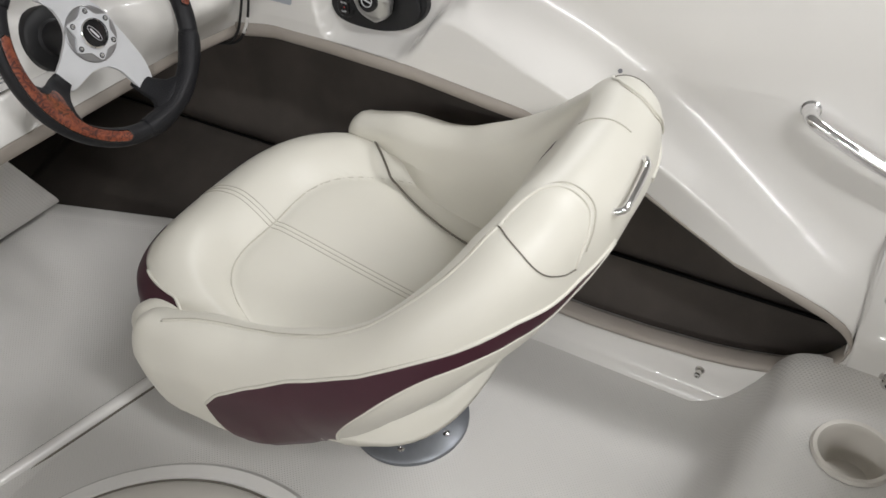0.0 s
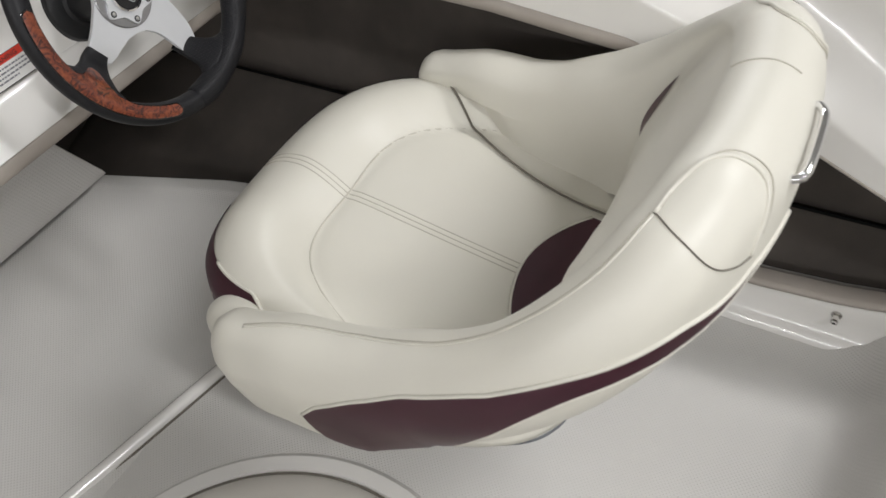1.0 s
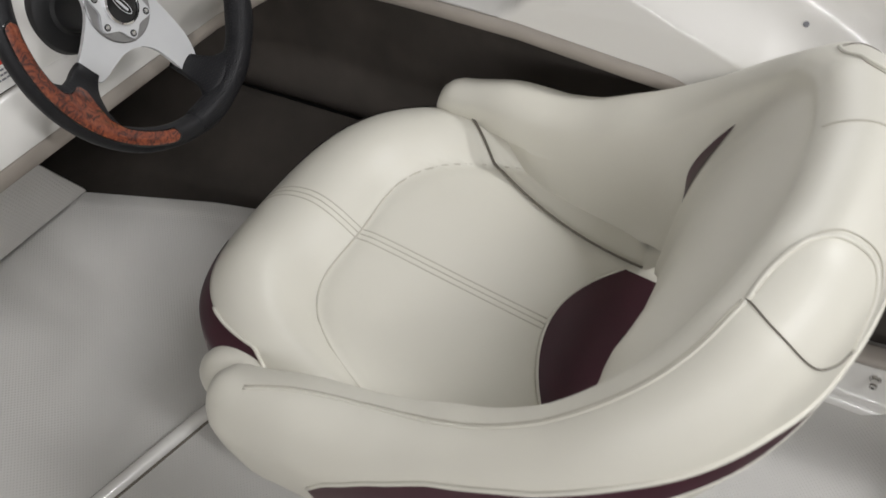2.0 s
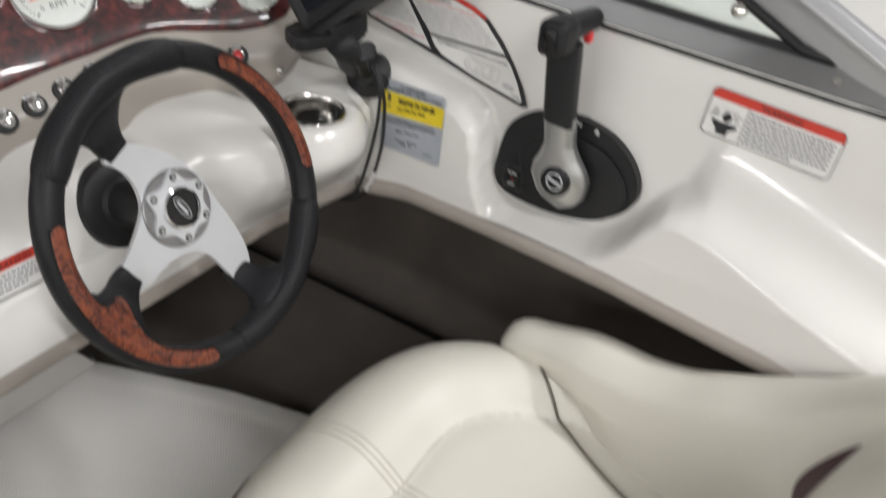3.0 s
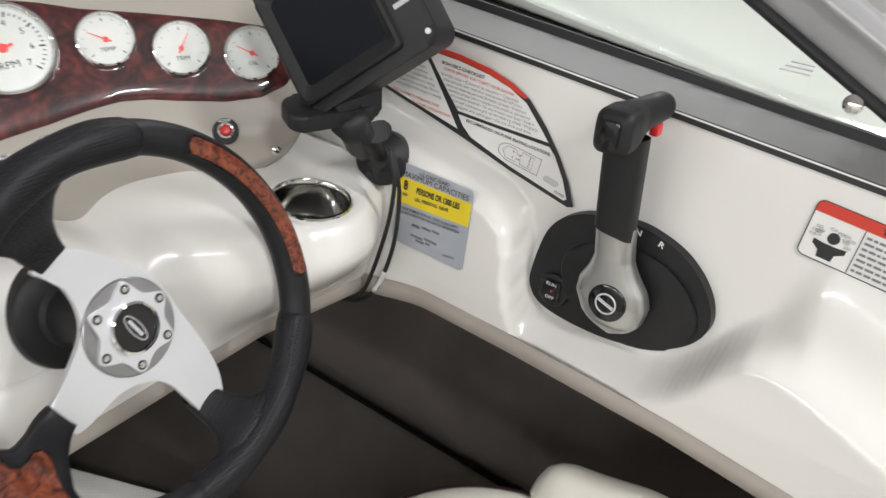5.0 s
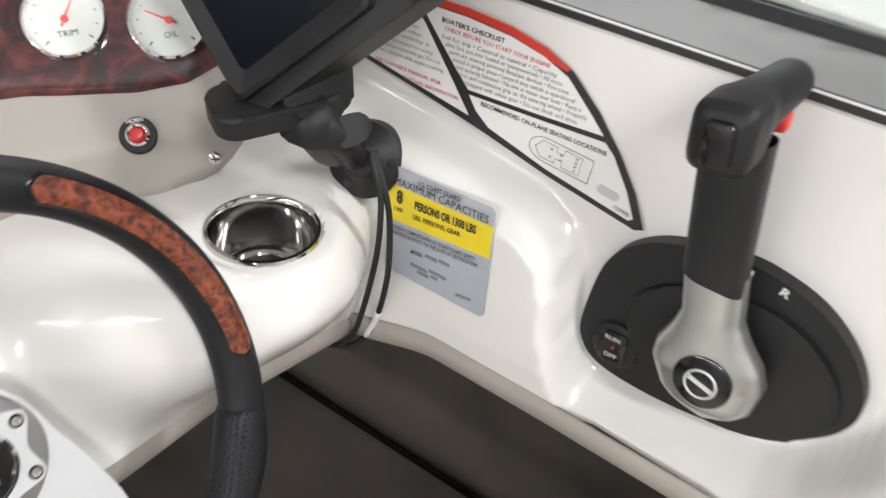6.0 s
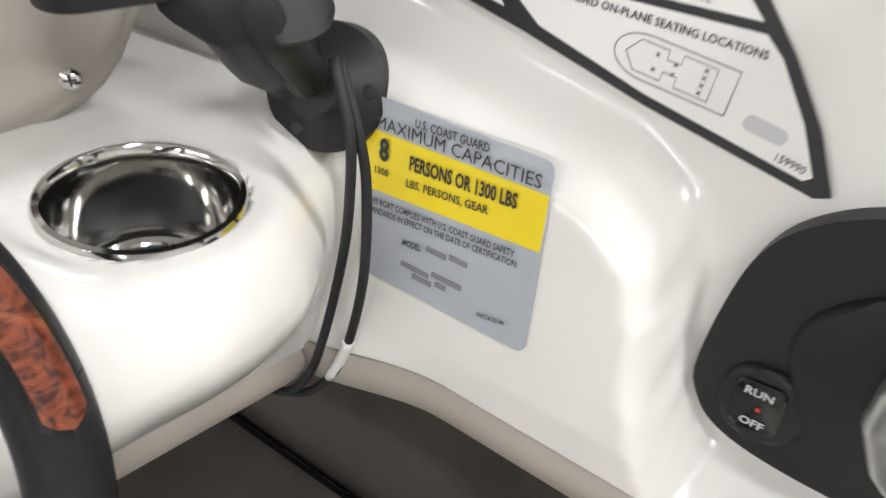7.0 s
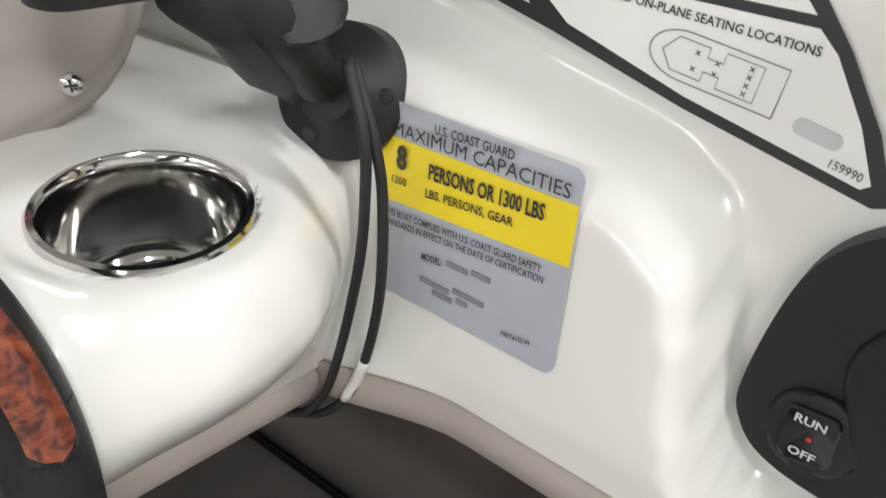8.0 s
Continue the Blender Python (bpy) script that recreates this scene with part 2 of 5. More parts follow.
def smooth_prof(prof, v):
    n = len(prof) - 1
    t = v * n
    k = min(int(t), n - 1)
    t -= k
    a, b, c, d = prof[max(k - 1, 0)], prof[k], prof[k + 1], prof[min(k + 2, n)]
    return [0.5 * (2 * b[i] + (c[i] - a[i]) * t + (2 * a[i] - 5 * b[i] + 4 * c[i] - d[i]) * t * t + (3 * b[i] - a[i] - 3 * c[i] + d[i]) * t ** 3) for i in (0, 1)]


def letters(text, size, align="CENTER", squeeze=1.0, bold=0.0):
    """A flat bmesh of the text, in its own x and y."""
    cu = bpy.data.curves.new("letters", "FONT")
    cu.body, cu.size, cu.align_x, cu.align_y = text, size, align, "CENTER"
    cu.resolution_u, cu.offset = 2, bold
    ob = bpy.data.objects.new("letters", cu)
    me = bpy.data.meshes.new_from_object(ob)
    bm = bmesh.new()
    bm.from_mesh(me)
    bpy.data.objects.remove(ob)
    bpy.data.meshes.remove(me)
    bpy.data.curves.remove(cu)
    for v in bm.verts:
        v.co.x *= squeeze
    return bm


def polar(r, deg, z=0.0):
    return Vector((r * math.cos(radians(deg)), r * math.sin(radians(deg)), z))


def moved(bm, m):
    bm.transform(m)
    return bm


# ---------------------------------------------------------------- the boat's large forms
FLOOR = 0.11

EDGE = [(-1.040, 0.312), (-1.034, 0.326), (-1.022, 0.338), (-0.997, 0.352), (-0.947, 0.369), (-0.86, 0.398), (-0.768, 0.446), (-0.693, 0.487), (-0.60, 0.524), (-0.51, 0.547), (-0.45, 0.553), (-0.3, 0.572), (-0.12, 0.582), (0.0, 0.585), (0.5, 0.585)]
SILL = [(-1.040, 0.312), (-1.036, 0.290), (-1.01, 0.251), (-0.949, 0.216), (-0.89, 0.199), (-0.835, 0.188), (-0.73, 0.177), (-0.625, 0.172), (-0.3, 0.18)]
RIDGE = [(-2.0, 0.33), (-1.06, 0.335), (-0.939, 0.406), (-0.849, 0.465), (-0.759, 0.525), (-0.714, 0.550), (-0.599, 0.610), (-0.545, 0.632), (-0.477, 0.660), (-0.408, 0.686), (-0.375, 0.695), (-0.355, 0.691), (-0.335, 0.672), (-0.315, 0.645), (-0.29, 0.620), (-0.265, 0.607), (-0.24, 0.603), (-0.15, 0.606), (-0.13, 0.612), (-0.112, 0.65), (-0.105, 0.695), (-0.098, 0.718), (-0.075, 0.735), (0.0, 0.753), (0.1, 0.774), (0.5, 0.80)]


def rim(y):
    """Height at which the side wall meets the windscreen."""
    return 0.8755 + 0.095 * max(y, -0.62)


def wall_x(y, z):
    """The inner face of the starboard side: a proud lower band and a set-back upper wall."""
    back = 0.395 + 0.15 * (z - 0.70) - 0.05 * (y + 0.2) + 0.35 * max(0.0, z - 0.80) ** 1.5
    back += 0.16 * step(-0.50, -0.75, y) * (math.hypot(max(0.0, z - 0.68), 0.05) - 0.05)
    proud = 0.338 + 0.17 * max(0.0, z - 0.63)
    r = lerp_table(RIDGE, y)
    # crisp round the recess, a long soft shelf above the crest further aft
    soft = step(-0.34, -0.40, y)
    u = min(1.0, max(0.0, (z - r + 0.014) / (0.030 + 0.085 * soft)))
    u = 1.10 * u * u / (u + 0.10)
    k = step(r - 0.014, r + 0.018, z) * (1 - soft) + (1 - (1 - u) ** 2) * soft
    corner = 0.020 * step(-0.01, 0.085, y) * step(0.655, 0.60, z)
    return proud - corner + (max(back, proud) - proud) * k


def side_wall():
    ys = [-2.2 + 1.15 * i / 40 for i in range(40)] + [-1.05 + 0.25 * (i / 60) for i in range(60)] + [-0.80 + 1.16 * i / 170 for i in range(171)]
    bm = bmesh.new()
    cols = []
    nz = 90
    for y in ys:
        lo = FLOOR - 0.02 if y < -1.041 else lerp_table(EDGE, y) + (0.02 * step(-0.75, -0.45, y))
        cols.append([bm.verts.new((wall_x(y, lo + (rim(y) - lo) * j / nz), y, lo + (rim(y) - lo) * j / nz)) for j in range(nz + 1)])
    for a, b in zip(cols, cols[1:]):
        for j in range(nz):
            bm.faces.new((a[j], b[j], b[j + 1], a[j + 1]))
    ob = part("wall_starboard", bm, GEL, angle=None)
    solid(ob, 0.006, 1.0)
    return tagged(ob, "glossy white moulded fibreglass side wall of the cockpit", "boat wall", kind="structure")


wall = side_wall()


def sill_wall():
    """The low wall under the side opening, from the floor up to the sill."""
    pts = [(0.34, y) for y in [-1.040 + 0.44 * i / 60 for i in range(61)]] + [(0.337, -0.45), (0.333, -0.3), (0.327, -0.15), (0.318, -0.03)]
    bm = bmesh.new()
    cols = []
    for x, y in pts:
        top = lerp_table(SILL, y)
        prof = [(0.035, FLOOR - 0.001), (0.014, FLOOR + 0.006), (0.004, FLOOR + 0.022), (0.0, FLOOR + 0.045), (0.0, top - 0.006), (-0.004, top), (-0.04, top - 0.002)]
        cols.append([bm.verts.new((x - d, y, max(z, FLOOR - 0.001))) for d, z in prof])
    for a, b in zip(cols, cols[1:]):
        for j in range(len(a) - 1):
            bm.faces.new((a[j], b[j], b[j + 1], a[j + 1]))
    ob = part("sill_wall", bm, GEL, angle=60)
    solid(ob, 0.004, 1.0)
    return tagged(ob, "low white gelcoat wall with a rounded sill below the side opening", "boat wall", kind="structure")


sill = sill_wall()


def opening_trim():
    """The rolled taupe edge round the side opening."""
    bm = bmesh.new()
    cols = []
    for i in range(121):
        y = -1.040 + (i / 120) ** 1.3 * (0.072 + 1.040)
        z = lerp_table(EDGE, y)
        h = 0.005 + 0.020 * step(-0.80, -0.45, y) + 0.013 * step(-0.84, -0.96, y)
        x = 0.3362 - 0.020 * step(-0.01, 0.085, y)
        cols.append([bm.verts.new(p) for p in ((x + 0.001, y, z + h), (x + 0.001, y, z + 0.003), (x + 0.004, y, z), (x + 0.03, y, z + 0.001))])
    for a, b in zip(cols, cols[1:]):
        for j in range(3):
            bm.faces.new((a[j], b[j], b[j + 1], a[j + 1]))
    for zs in (SILL,):
        cols = []
        for i in range(41):
            y = -1.0402 + (i / 40) ** 1.4 * 0.740
            z = lerp_table(zs, y)
            cols.append([bm.verts.new(p) for p in ((0.3372, y, z - 0.003), (0.3385, y, z + 0.003), (0.344, y, z + 0.006), (0.364, y, z + 0.006), (0.372, y, z + 0.001))])
        for a, b in zip(cols, cols[1:]):
            for j in range(4):
                bm.faces.new((a[j], b[j], b[j + 1], a[j + 1]))
    ob = part("trim_opening", bm, TRIM, angle=60)
    solid(ob, 0.003, 0.0)
    return tagged(ob, "taupe rolled edge trim round the side opening", "trim", kind="structure")


opening_trim()


def carpet_sides():
    def seam_at(y):
        t = (y + 1.3) / 2.05
        return 0.442, 0.262 - 0.026 * t

    foot = [(-1.3, 0.40), (-0.6, 0.385), (-0.3, 0.37), (-0.05, 0.335), (0.3, 0.21), (0.75, 0.05)]

    def lower(u, v):
        y = -1.3 + 2.05 * u
        sx, sz = seam_at(y)
        bx, bz = lerp_table(foot, y), 0.10
        return sx + (bx - sx) * v, y, sz + 0.002 + (bz - sz) * v

    def upper(u, v):
        y = -1.3 + 2.05 * u
        sx, sz = seam_at(y)
        return sx + 0.006 + 0.07 * v, y, sz - 0.012 + 0.455 * v

    a = tagged(part("carpet_lower", grid(lower, 60, 12), CARPET, angle=None), "dark brown carpet on the lower hull side", "carpet", kind="structure")
    b = tagged(part("carpet_upper", grid(upper, 60, 12), CARPET, angle=None), "dark brown carpet on the upper hull side", "carpet", kind="structure")
    solid(a, 0.006, 0.0), solid(b, 0.006, 0.0)
    pts = [(seam_at(y)[0] - 0.0045, y, seam_at(y)[1] + 0.003) for y in (-1.3, 0.75)]
    tagged(part("trim_seam", tube(pts, 0.0030, 8), WELT), "thin black welt between two carpet panels", "trim", kind="structure")
    tagged(part("bulkhead", box(-0.7, 0.6, 0.75, 0.77, 0.02, 0.72), CARPET, smooth=False), "dark carpeted bulkhead ahead of the footwell", "bulkhead", kind="structure")
    tagged(part("carpet_bilge", box(-0.1, 0.45, -0.6, 0.77, 0.085, 0.10), CARPET, smooth=False), "dark brown carpet in the footwell recess", "carpet", kind="structure")


carpet_sides()


def cockpit_floor():
    bm = slab([(-1.6, -2.2), (0.345, -2.2), (0.345, -0.6), (0.34, -0.35), (0.330, -0.15), (0.318, 0.03), (-1.6, 0.03)], FLOOR - 0.03, FLOOR)
    ob = part("floor", bm, FLOORGEL, smooth=False)
    return tagged(ob, "white fibreglass cockpit sole with fine non-skid", "floor", kind="structure")


cockpit_floor()


def foot_ramp():
    """Sloping white toe board from the floor up under the dash."""
    def right(y):
        return lerp_table([(0.02, 0.318), (0.147, 0.26), (0.28, 0.20), (0.49, 0.075)], y)

    def f(u, v):
        y = 0.02 + 0.47 * v
        x1 = right(y)
        x = -1.6 + (x1 + 1.6) * (1 - (1 - u) ** 2.2)
        z = FLOOR - 0.001 + 0.24 * max(0.0, y - 0.03)
        d = x1 - x
        z += 0.004 * step(0.05, 0.035, d) - 0.010 * step(0.008, 0.0, d)
        return x, y, z

    ob = part("foot_ramp", grid(f, 80, 30), FLOORGEL, angle=None)
    solid(ob, 0.008, -1.0)
    tagged(ob, "gently sloping white gelcoat foot ramp below the dash", "foot ramp", kind="structure")

    def g(u, v):
        h = 0.40 * v
        x1 = 0.077 - 0.54 * h
        y = 0.490 - 0.05 * math.sin(min(1.0, v * 6) * math.pi / 2) - 0.46 * h
        return -1.6 + (x1 + 1.6) * (1 - (1 - u) ** 2.0), y, FLOOR + 0.108 + h

    ob = part("toe_wall", grid(g, 40, 24), FLOORGEL, angle=None)
    solid(ob, 0.006, 1.0)
    tagged(ob, "white gelcoat wall under the dash above the ramp", "boat wall", kind="structure")
    # rounded bead at the foot of the ramp, with its joint
    pts = smooth_path([(-0.75, 0.13, FLOOR + 0.004), (-0.41, 0.068, FLOOR + 0.004), (-0.125, 0.012, FLOOR + 0.004), (0.10, -0.030, FLOOR + 0.003), (0.29, -0.065, FLOOR)], 30)
    tagged(part("trim_bead", tube(pts, [0.012] * 30, 10), GEL, angle=None), "white moulded bead at the foot of the toe board", "trim", kind="structure")
    pts = [(p.x, p.y - 0.0135, FLOOR + 0.0005) for p in pts]
    tagged(part("trim_joint", tube(pts, 0.0022, 6), GROOVE, angle=None), "dark joint line along the bead", "trim", kind="structure")


foot_ramp()


def floor_hatch():
    """Round-cornered locker lid let into the sole, with its moulded border."""
    t = thing("floor_hatch", "off-white round locker lid set flush in the cockpit floor", "hatch", at=pose(-0.505, -0.352, FLOOR))
    part("lid", lathe([(0.300, -0.004), (0.300, 0.002), (0.294, 0.005), (0.27, 0.0055), (0.262, 0.0035), (0, 0.0035)], 96), BEIGE_LID, t)
    ring = [polar(0.303, 360 * i / 96, 0.0008) for i in range(97)]
    part("joint", tube(ring, 0.0022, 6, False), GROOVE, t, "dark joint round the lid")
    part("border", lathe([(0.306, -0.002), (0.308, 0.004), (0.330, 0.0045), (0.338, -0.001)], 96), GEL, t, "raised gelcoat border")


BEIGE_LID = mat("offwhite_lid", (0.66, 0.63, 0.58), 0.3, coat=0.3, vary=(8, (0.60, 0.57, 0.52), 0.6))
floor_hatch()


def aft_base():
    """White moulded base behind the seat with a drink holder in its top."""
    top = 0.25

    def f(u, v):
        x = -1.6 + 1.945 * u
        prof = [(-0.80, FLOOR - 0.001), (-0.845, FLOOR + 0.001), (-0.890, FLOOR + 0.012), (-0.925, FLOOR + 0.050), (-0.955, top - 0.035), (-0.985, top - 0.010), (-1.03, top - 0.001), (-1.14, top), (-1.6, top)]
        y, z = smooth_prof(prof, v)
        fil = step(0.22, 0.345, x) * step(-0.82, -0.98, y)
        return x, y, z + 0.03 * fil * fil

    # floor gelcoat, darker than the wall's, puts the base's shade into its colour
    ob = part("aft_base", grid(f, 220, 120), FLOORGEL, angle=None)
    bm = bmesh.new()
    bm.from_mesh(ob.data)
    gone = [q for q in bm.faces if (q.calc_center_median().xy - Vector((0.212, -1.087))).length < 0.047]
    bmesh.ops.delete(bm, geom=gone, context="FACES")
    for e in bm.edges:
        if e.is_boundary:
            for w in e.verts:
                q = w.co.xy - Vector((0.212, -1.087))
                if q.length < 0.06:
                    w.co.xy = Vector((0.212, -1.087)) + q.normalized() * 0.050
    bm.to_mesh(ob.data)
    bm.free()
    tagged(ob, "white moulded fibreglass base with a sloping front", "boat wall", kind="structure")
    cup = thing("drink_holder", "white moulded drink holder sunk in the fibreglass base", "cup holder", at=pose(0.212, -1.087, top))
    part("bowl", lathe([(0.056, 0.001), (0.053, 0.006), (0.047, 0.005), (0.043, -0.002), (0.040, -0.05), (0.034, -0.062), (0, -0.063)], 40), BEIGE_LID, cup)


aft_base()


def dash_y(x, z):
    return 0.2617 - (1.32 if x > 0 else 0.9) * x * x + 0.861 * (max(z, 0.78) - 0.80) + 0.2 * (min(z, 0.78) - 0.78)


def dash_point(x, z, off=0.0):
    """A place on the sloping instrument panel, and its pose: x right, y up the slope, z out."""
    o = Vector((x, dash_y(x, z), z))
    ex = Vector((1, (dash_y(x + 0.005, z) - dash_y(x - 0.005, z)) / 0.01, 0)).normalized()
    ey = Vector((0, 0.861 if z > 0.78 else 0.2, 1)).normalized()
    ez = ex.cross(ey).normalized()
    ey = ez.cross(ex)
    m = Matrix((ex, ey, ez)).transposed().to_4x4()
    m.translation = o + ez * off
    return m


console = thing("helm_console", "white fibreglass helm console with a beige instrument panel", "boat dashboard")


def lip_y(x):
    return 0.100 - 0.18 * max(0.0, x - 0.19)


CUP = Vector((0.254, 0.074))
NOSE = [(-0.75, 0.150), (-0.12, 0.135), (0.05, 0.128), (0.09, 0.112), (0.12, 0.085), (0.16, 0.050), (0.20, 0.025), (0.235, 0.014), (0.27, 0.014), (0.295, 0.026), (0.32, 0.046), (0.345, 0.062), (0.38, 0.070)]
SHELF = [(-0.75, 0.712), (0.04, 0.712), (0.09, 0.724), (0.14, 0.735), (0.40, 0.735)]


def console_surface(x, v):
    """Shelf, rounded nose and face of the console at x; v runs from back to lip."""
    ly = lip_y(x)
    n = sum(lerp_table(NOSE, x + d) for d in (-0.014, 0.0, 0.014)) / 3
    zs = sum(lerp_table(SHELF, x + d) for d in (-0.012, 0.0, 0.012)) / 3
    prof = [(0.30, zs), (max(n + 0.10, 0.17), zs), (n + 0.055, zs - 0.001), (n + 0.022, zs - 0.008), (n + 0.004, zs - 0.026), (n, zs - 0.048), (n + (ly - n) * 0.25, 0.660), (n + (ly - n) * 0.7, 0.628), (ly - 0.003, 0.607)]
    y, z = smooth_prof(prof, v)
    # swelling round the steering column
    k = math.exp(-((x + 0.01) / 0.072) ** 4) * step(1.0, 0.8, v)
    z += 0.040 * k * step(0.66, 0.26, v)
    y -= 0.008 * k * step(0.1, 0.4, v)
    # shallower pad beside it, with a crease between the two
    z += 0.013 * math.exp(-((x - 0.155) / 0.058) ** 6) * step(0.62, 0.30, v)
    y -= 0.007 * math.exp(-((x - 0.150) / 0.055) ** 6) * step(0.2, 0.45, v) * step(0.95, 0.7, v)
    # level seat for the cup holder
    d = math.hypot(x - CUP.x, y - CUP.y)
    if z > 0.69:
        z += (0.7290 - 0.087 * (x - CUP.x) + 0.122 * (y - CUP.y) - z) * step(0.064, 0.044, d)
    return x, y, z


def console_body():
    bm = grid(lambda u, v: console_surface(-0.75 + 1.12 * u, v), 280, 120)
    gone = [f for f in bm.faces if (f.calc_center_median().xy - CUP).length < 0.0375 and f.calc_center_median().z > 0.70]
    bmesh.ops.delete(bm, geom=gone, context="FACES")
    for e in bm.edges:
        if e.is_boundary:
            for w in e.verts:
                q = w.co.xy - CUP
                if q.length < 0.05 and w.co.z > 0.70:
                    w.co.xy = CUP + q.normalized() * 0.0405
    ob = part("body", bm, GEL, console, angle=None)
    solid(ob, 0.004, 1.0)

    def lip(u, v):
        x = -0.75 + 1.085 * u
        _, y, z = console_surface(x, 1.0)
        prof = [(0.001, 0.001), (-0.002, -0.008), (-0.001, -0.020), (0.004, -0.024), (0.045, -0.023)]
        k = v * 4
        i = min(int(k), 3)
        return x, y + prof[i][0] + (prof[i + 1][0] - prof[i][0]) * (k - i), z + prof[i][1] + (prof[i + 1][1] - prof[i][1]) * (k - i)

    solid(part("edge_trim", grid(lip, 90, 8), TRIM, console, "taupe rolled edge trim", angle=None), 0.003, 0.0)


console_body()


def cup_holder():
    t = thing("cup_holder", "polished stainless steel cup holder set in the console", "cup holder", at=pose(CUP.x, CUP.y, 0.7310, 7, 5, 0))
    part("rim", lathe([(0.0366, -0.003), (0.0370, 0.002), (0.0388, 0.0045), (0.0412, 0.004), (0.0434, 0.0005), (0.0440, -0.007)], 56), STEEL, t)
    part("cup", lathe([(0.0368, -0.002), (0.0362, -0.018), (0.0356, -0.034), (0.0340, -0.0385), (0.0300, -0.0400), (0.0285, -0.0385), (0.0240, -0.0385), (0.0225, -0.0405), (0, -0.0405)], 56), STEEL, t)
    part("pad", lathe([(0.0222, -0.0404), (0.0215, -0.0385), (0, -0.0385)], 40), RUBBER, t, "black rubber pad")


cup_holder()


def dash_panel():
    def low(x):
        return lerp_table([(-0.75, 0.690), (0.05, 0.690), (0.12, 0.715), (0.235, 0.726), (0.262, 0.737), (0.283, 0.748), (0.297, 0.765), (0.309, 0.786), (0.33, 0.80), (0.36, 0.81)], x)

    def f(u, v):
        x = -0.75 + 1.105 * u
        z0 = low(x)
        z = z0 + (0.985 - z0) * v
        y = dash_y(x, z)
        # soft rolled edge along the foot
        e = step(0.018, 0.0, z - z0)
        return x, y + 0.012 * e, z

    ob = part("instrument_panel", grid(f, 130, 50), BEIGE, console, "beige moulded instrument panel", angle=None)
    solid(ob, 0.005, 1.0)

    def top(u, v):
        x = -0.75 + 1.105 * u
        y = dash_y(x, 0.985)
        return x, y + 0.35 * v, 0.985 + 0.02 * math.sin(v * 2.2)

    solid(part("dash_top", grid(top, 60, 14), BEIGE, console, "beige dash top", angle=None), 0.005, 1.0)

    def wood(u, v):
        x = -0.30 + 0.632 * u
        zb = lerp_table([(-0.30, 0.800), (-0.09, 0.810), (-0.01, 0.809), (0.095, 0.815), (0.14, 0.820), (0.165, 0.822), (0.19, 0.820), (0.21, 0.816), (0.25, 0.810), (0.28, 0.811), (0.305, 0.820), (0.325, 0.838), (0.332, 0.852)], x)
        zt = lerp_table([(-0.30, 0.900), (-0.02, 0.917), (0.04, 0.922), (0.10, 0.919), (0.145, 0.910), (0.175, 0.901), (0.23, 0.891), (0.287, 0.880), (0.315, 0.873), (0.332, 0.855)], x)
        z = zb + (zt - zb) * v
        e = min(u, 1 - u) * 12
        r = 0.0045 * min(1.0, (1 - abs(2 * v - 1) ** 10)) * min(1.0, max(0.0, e) ** 0.4)
        m = dash_point(x, z, r + 0.0006)
        return m.translation

    part("burl_panel", grid(wood, 150, 26), WOOD, console, "glossy red burl-wood gauge panel", angle=None)


dash_panel()


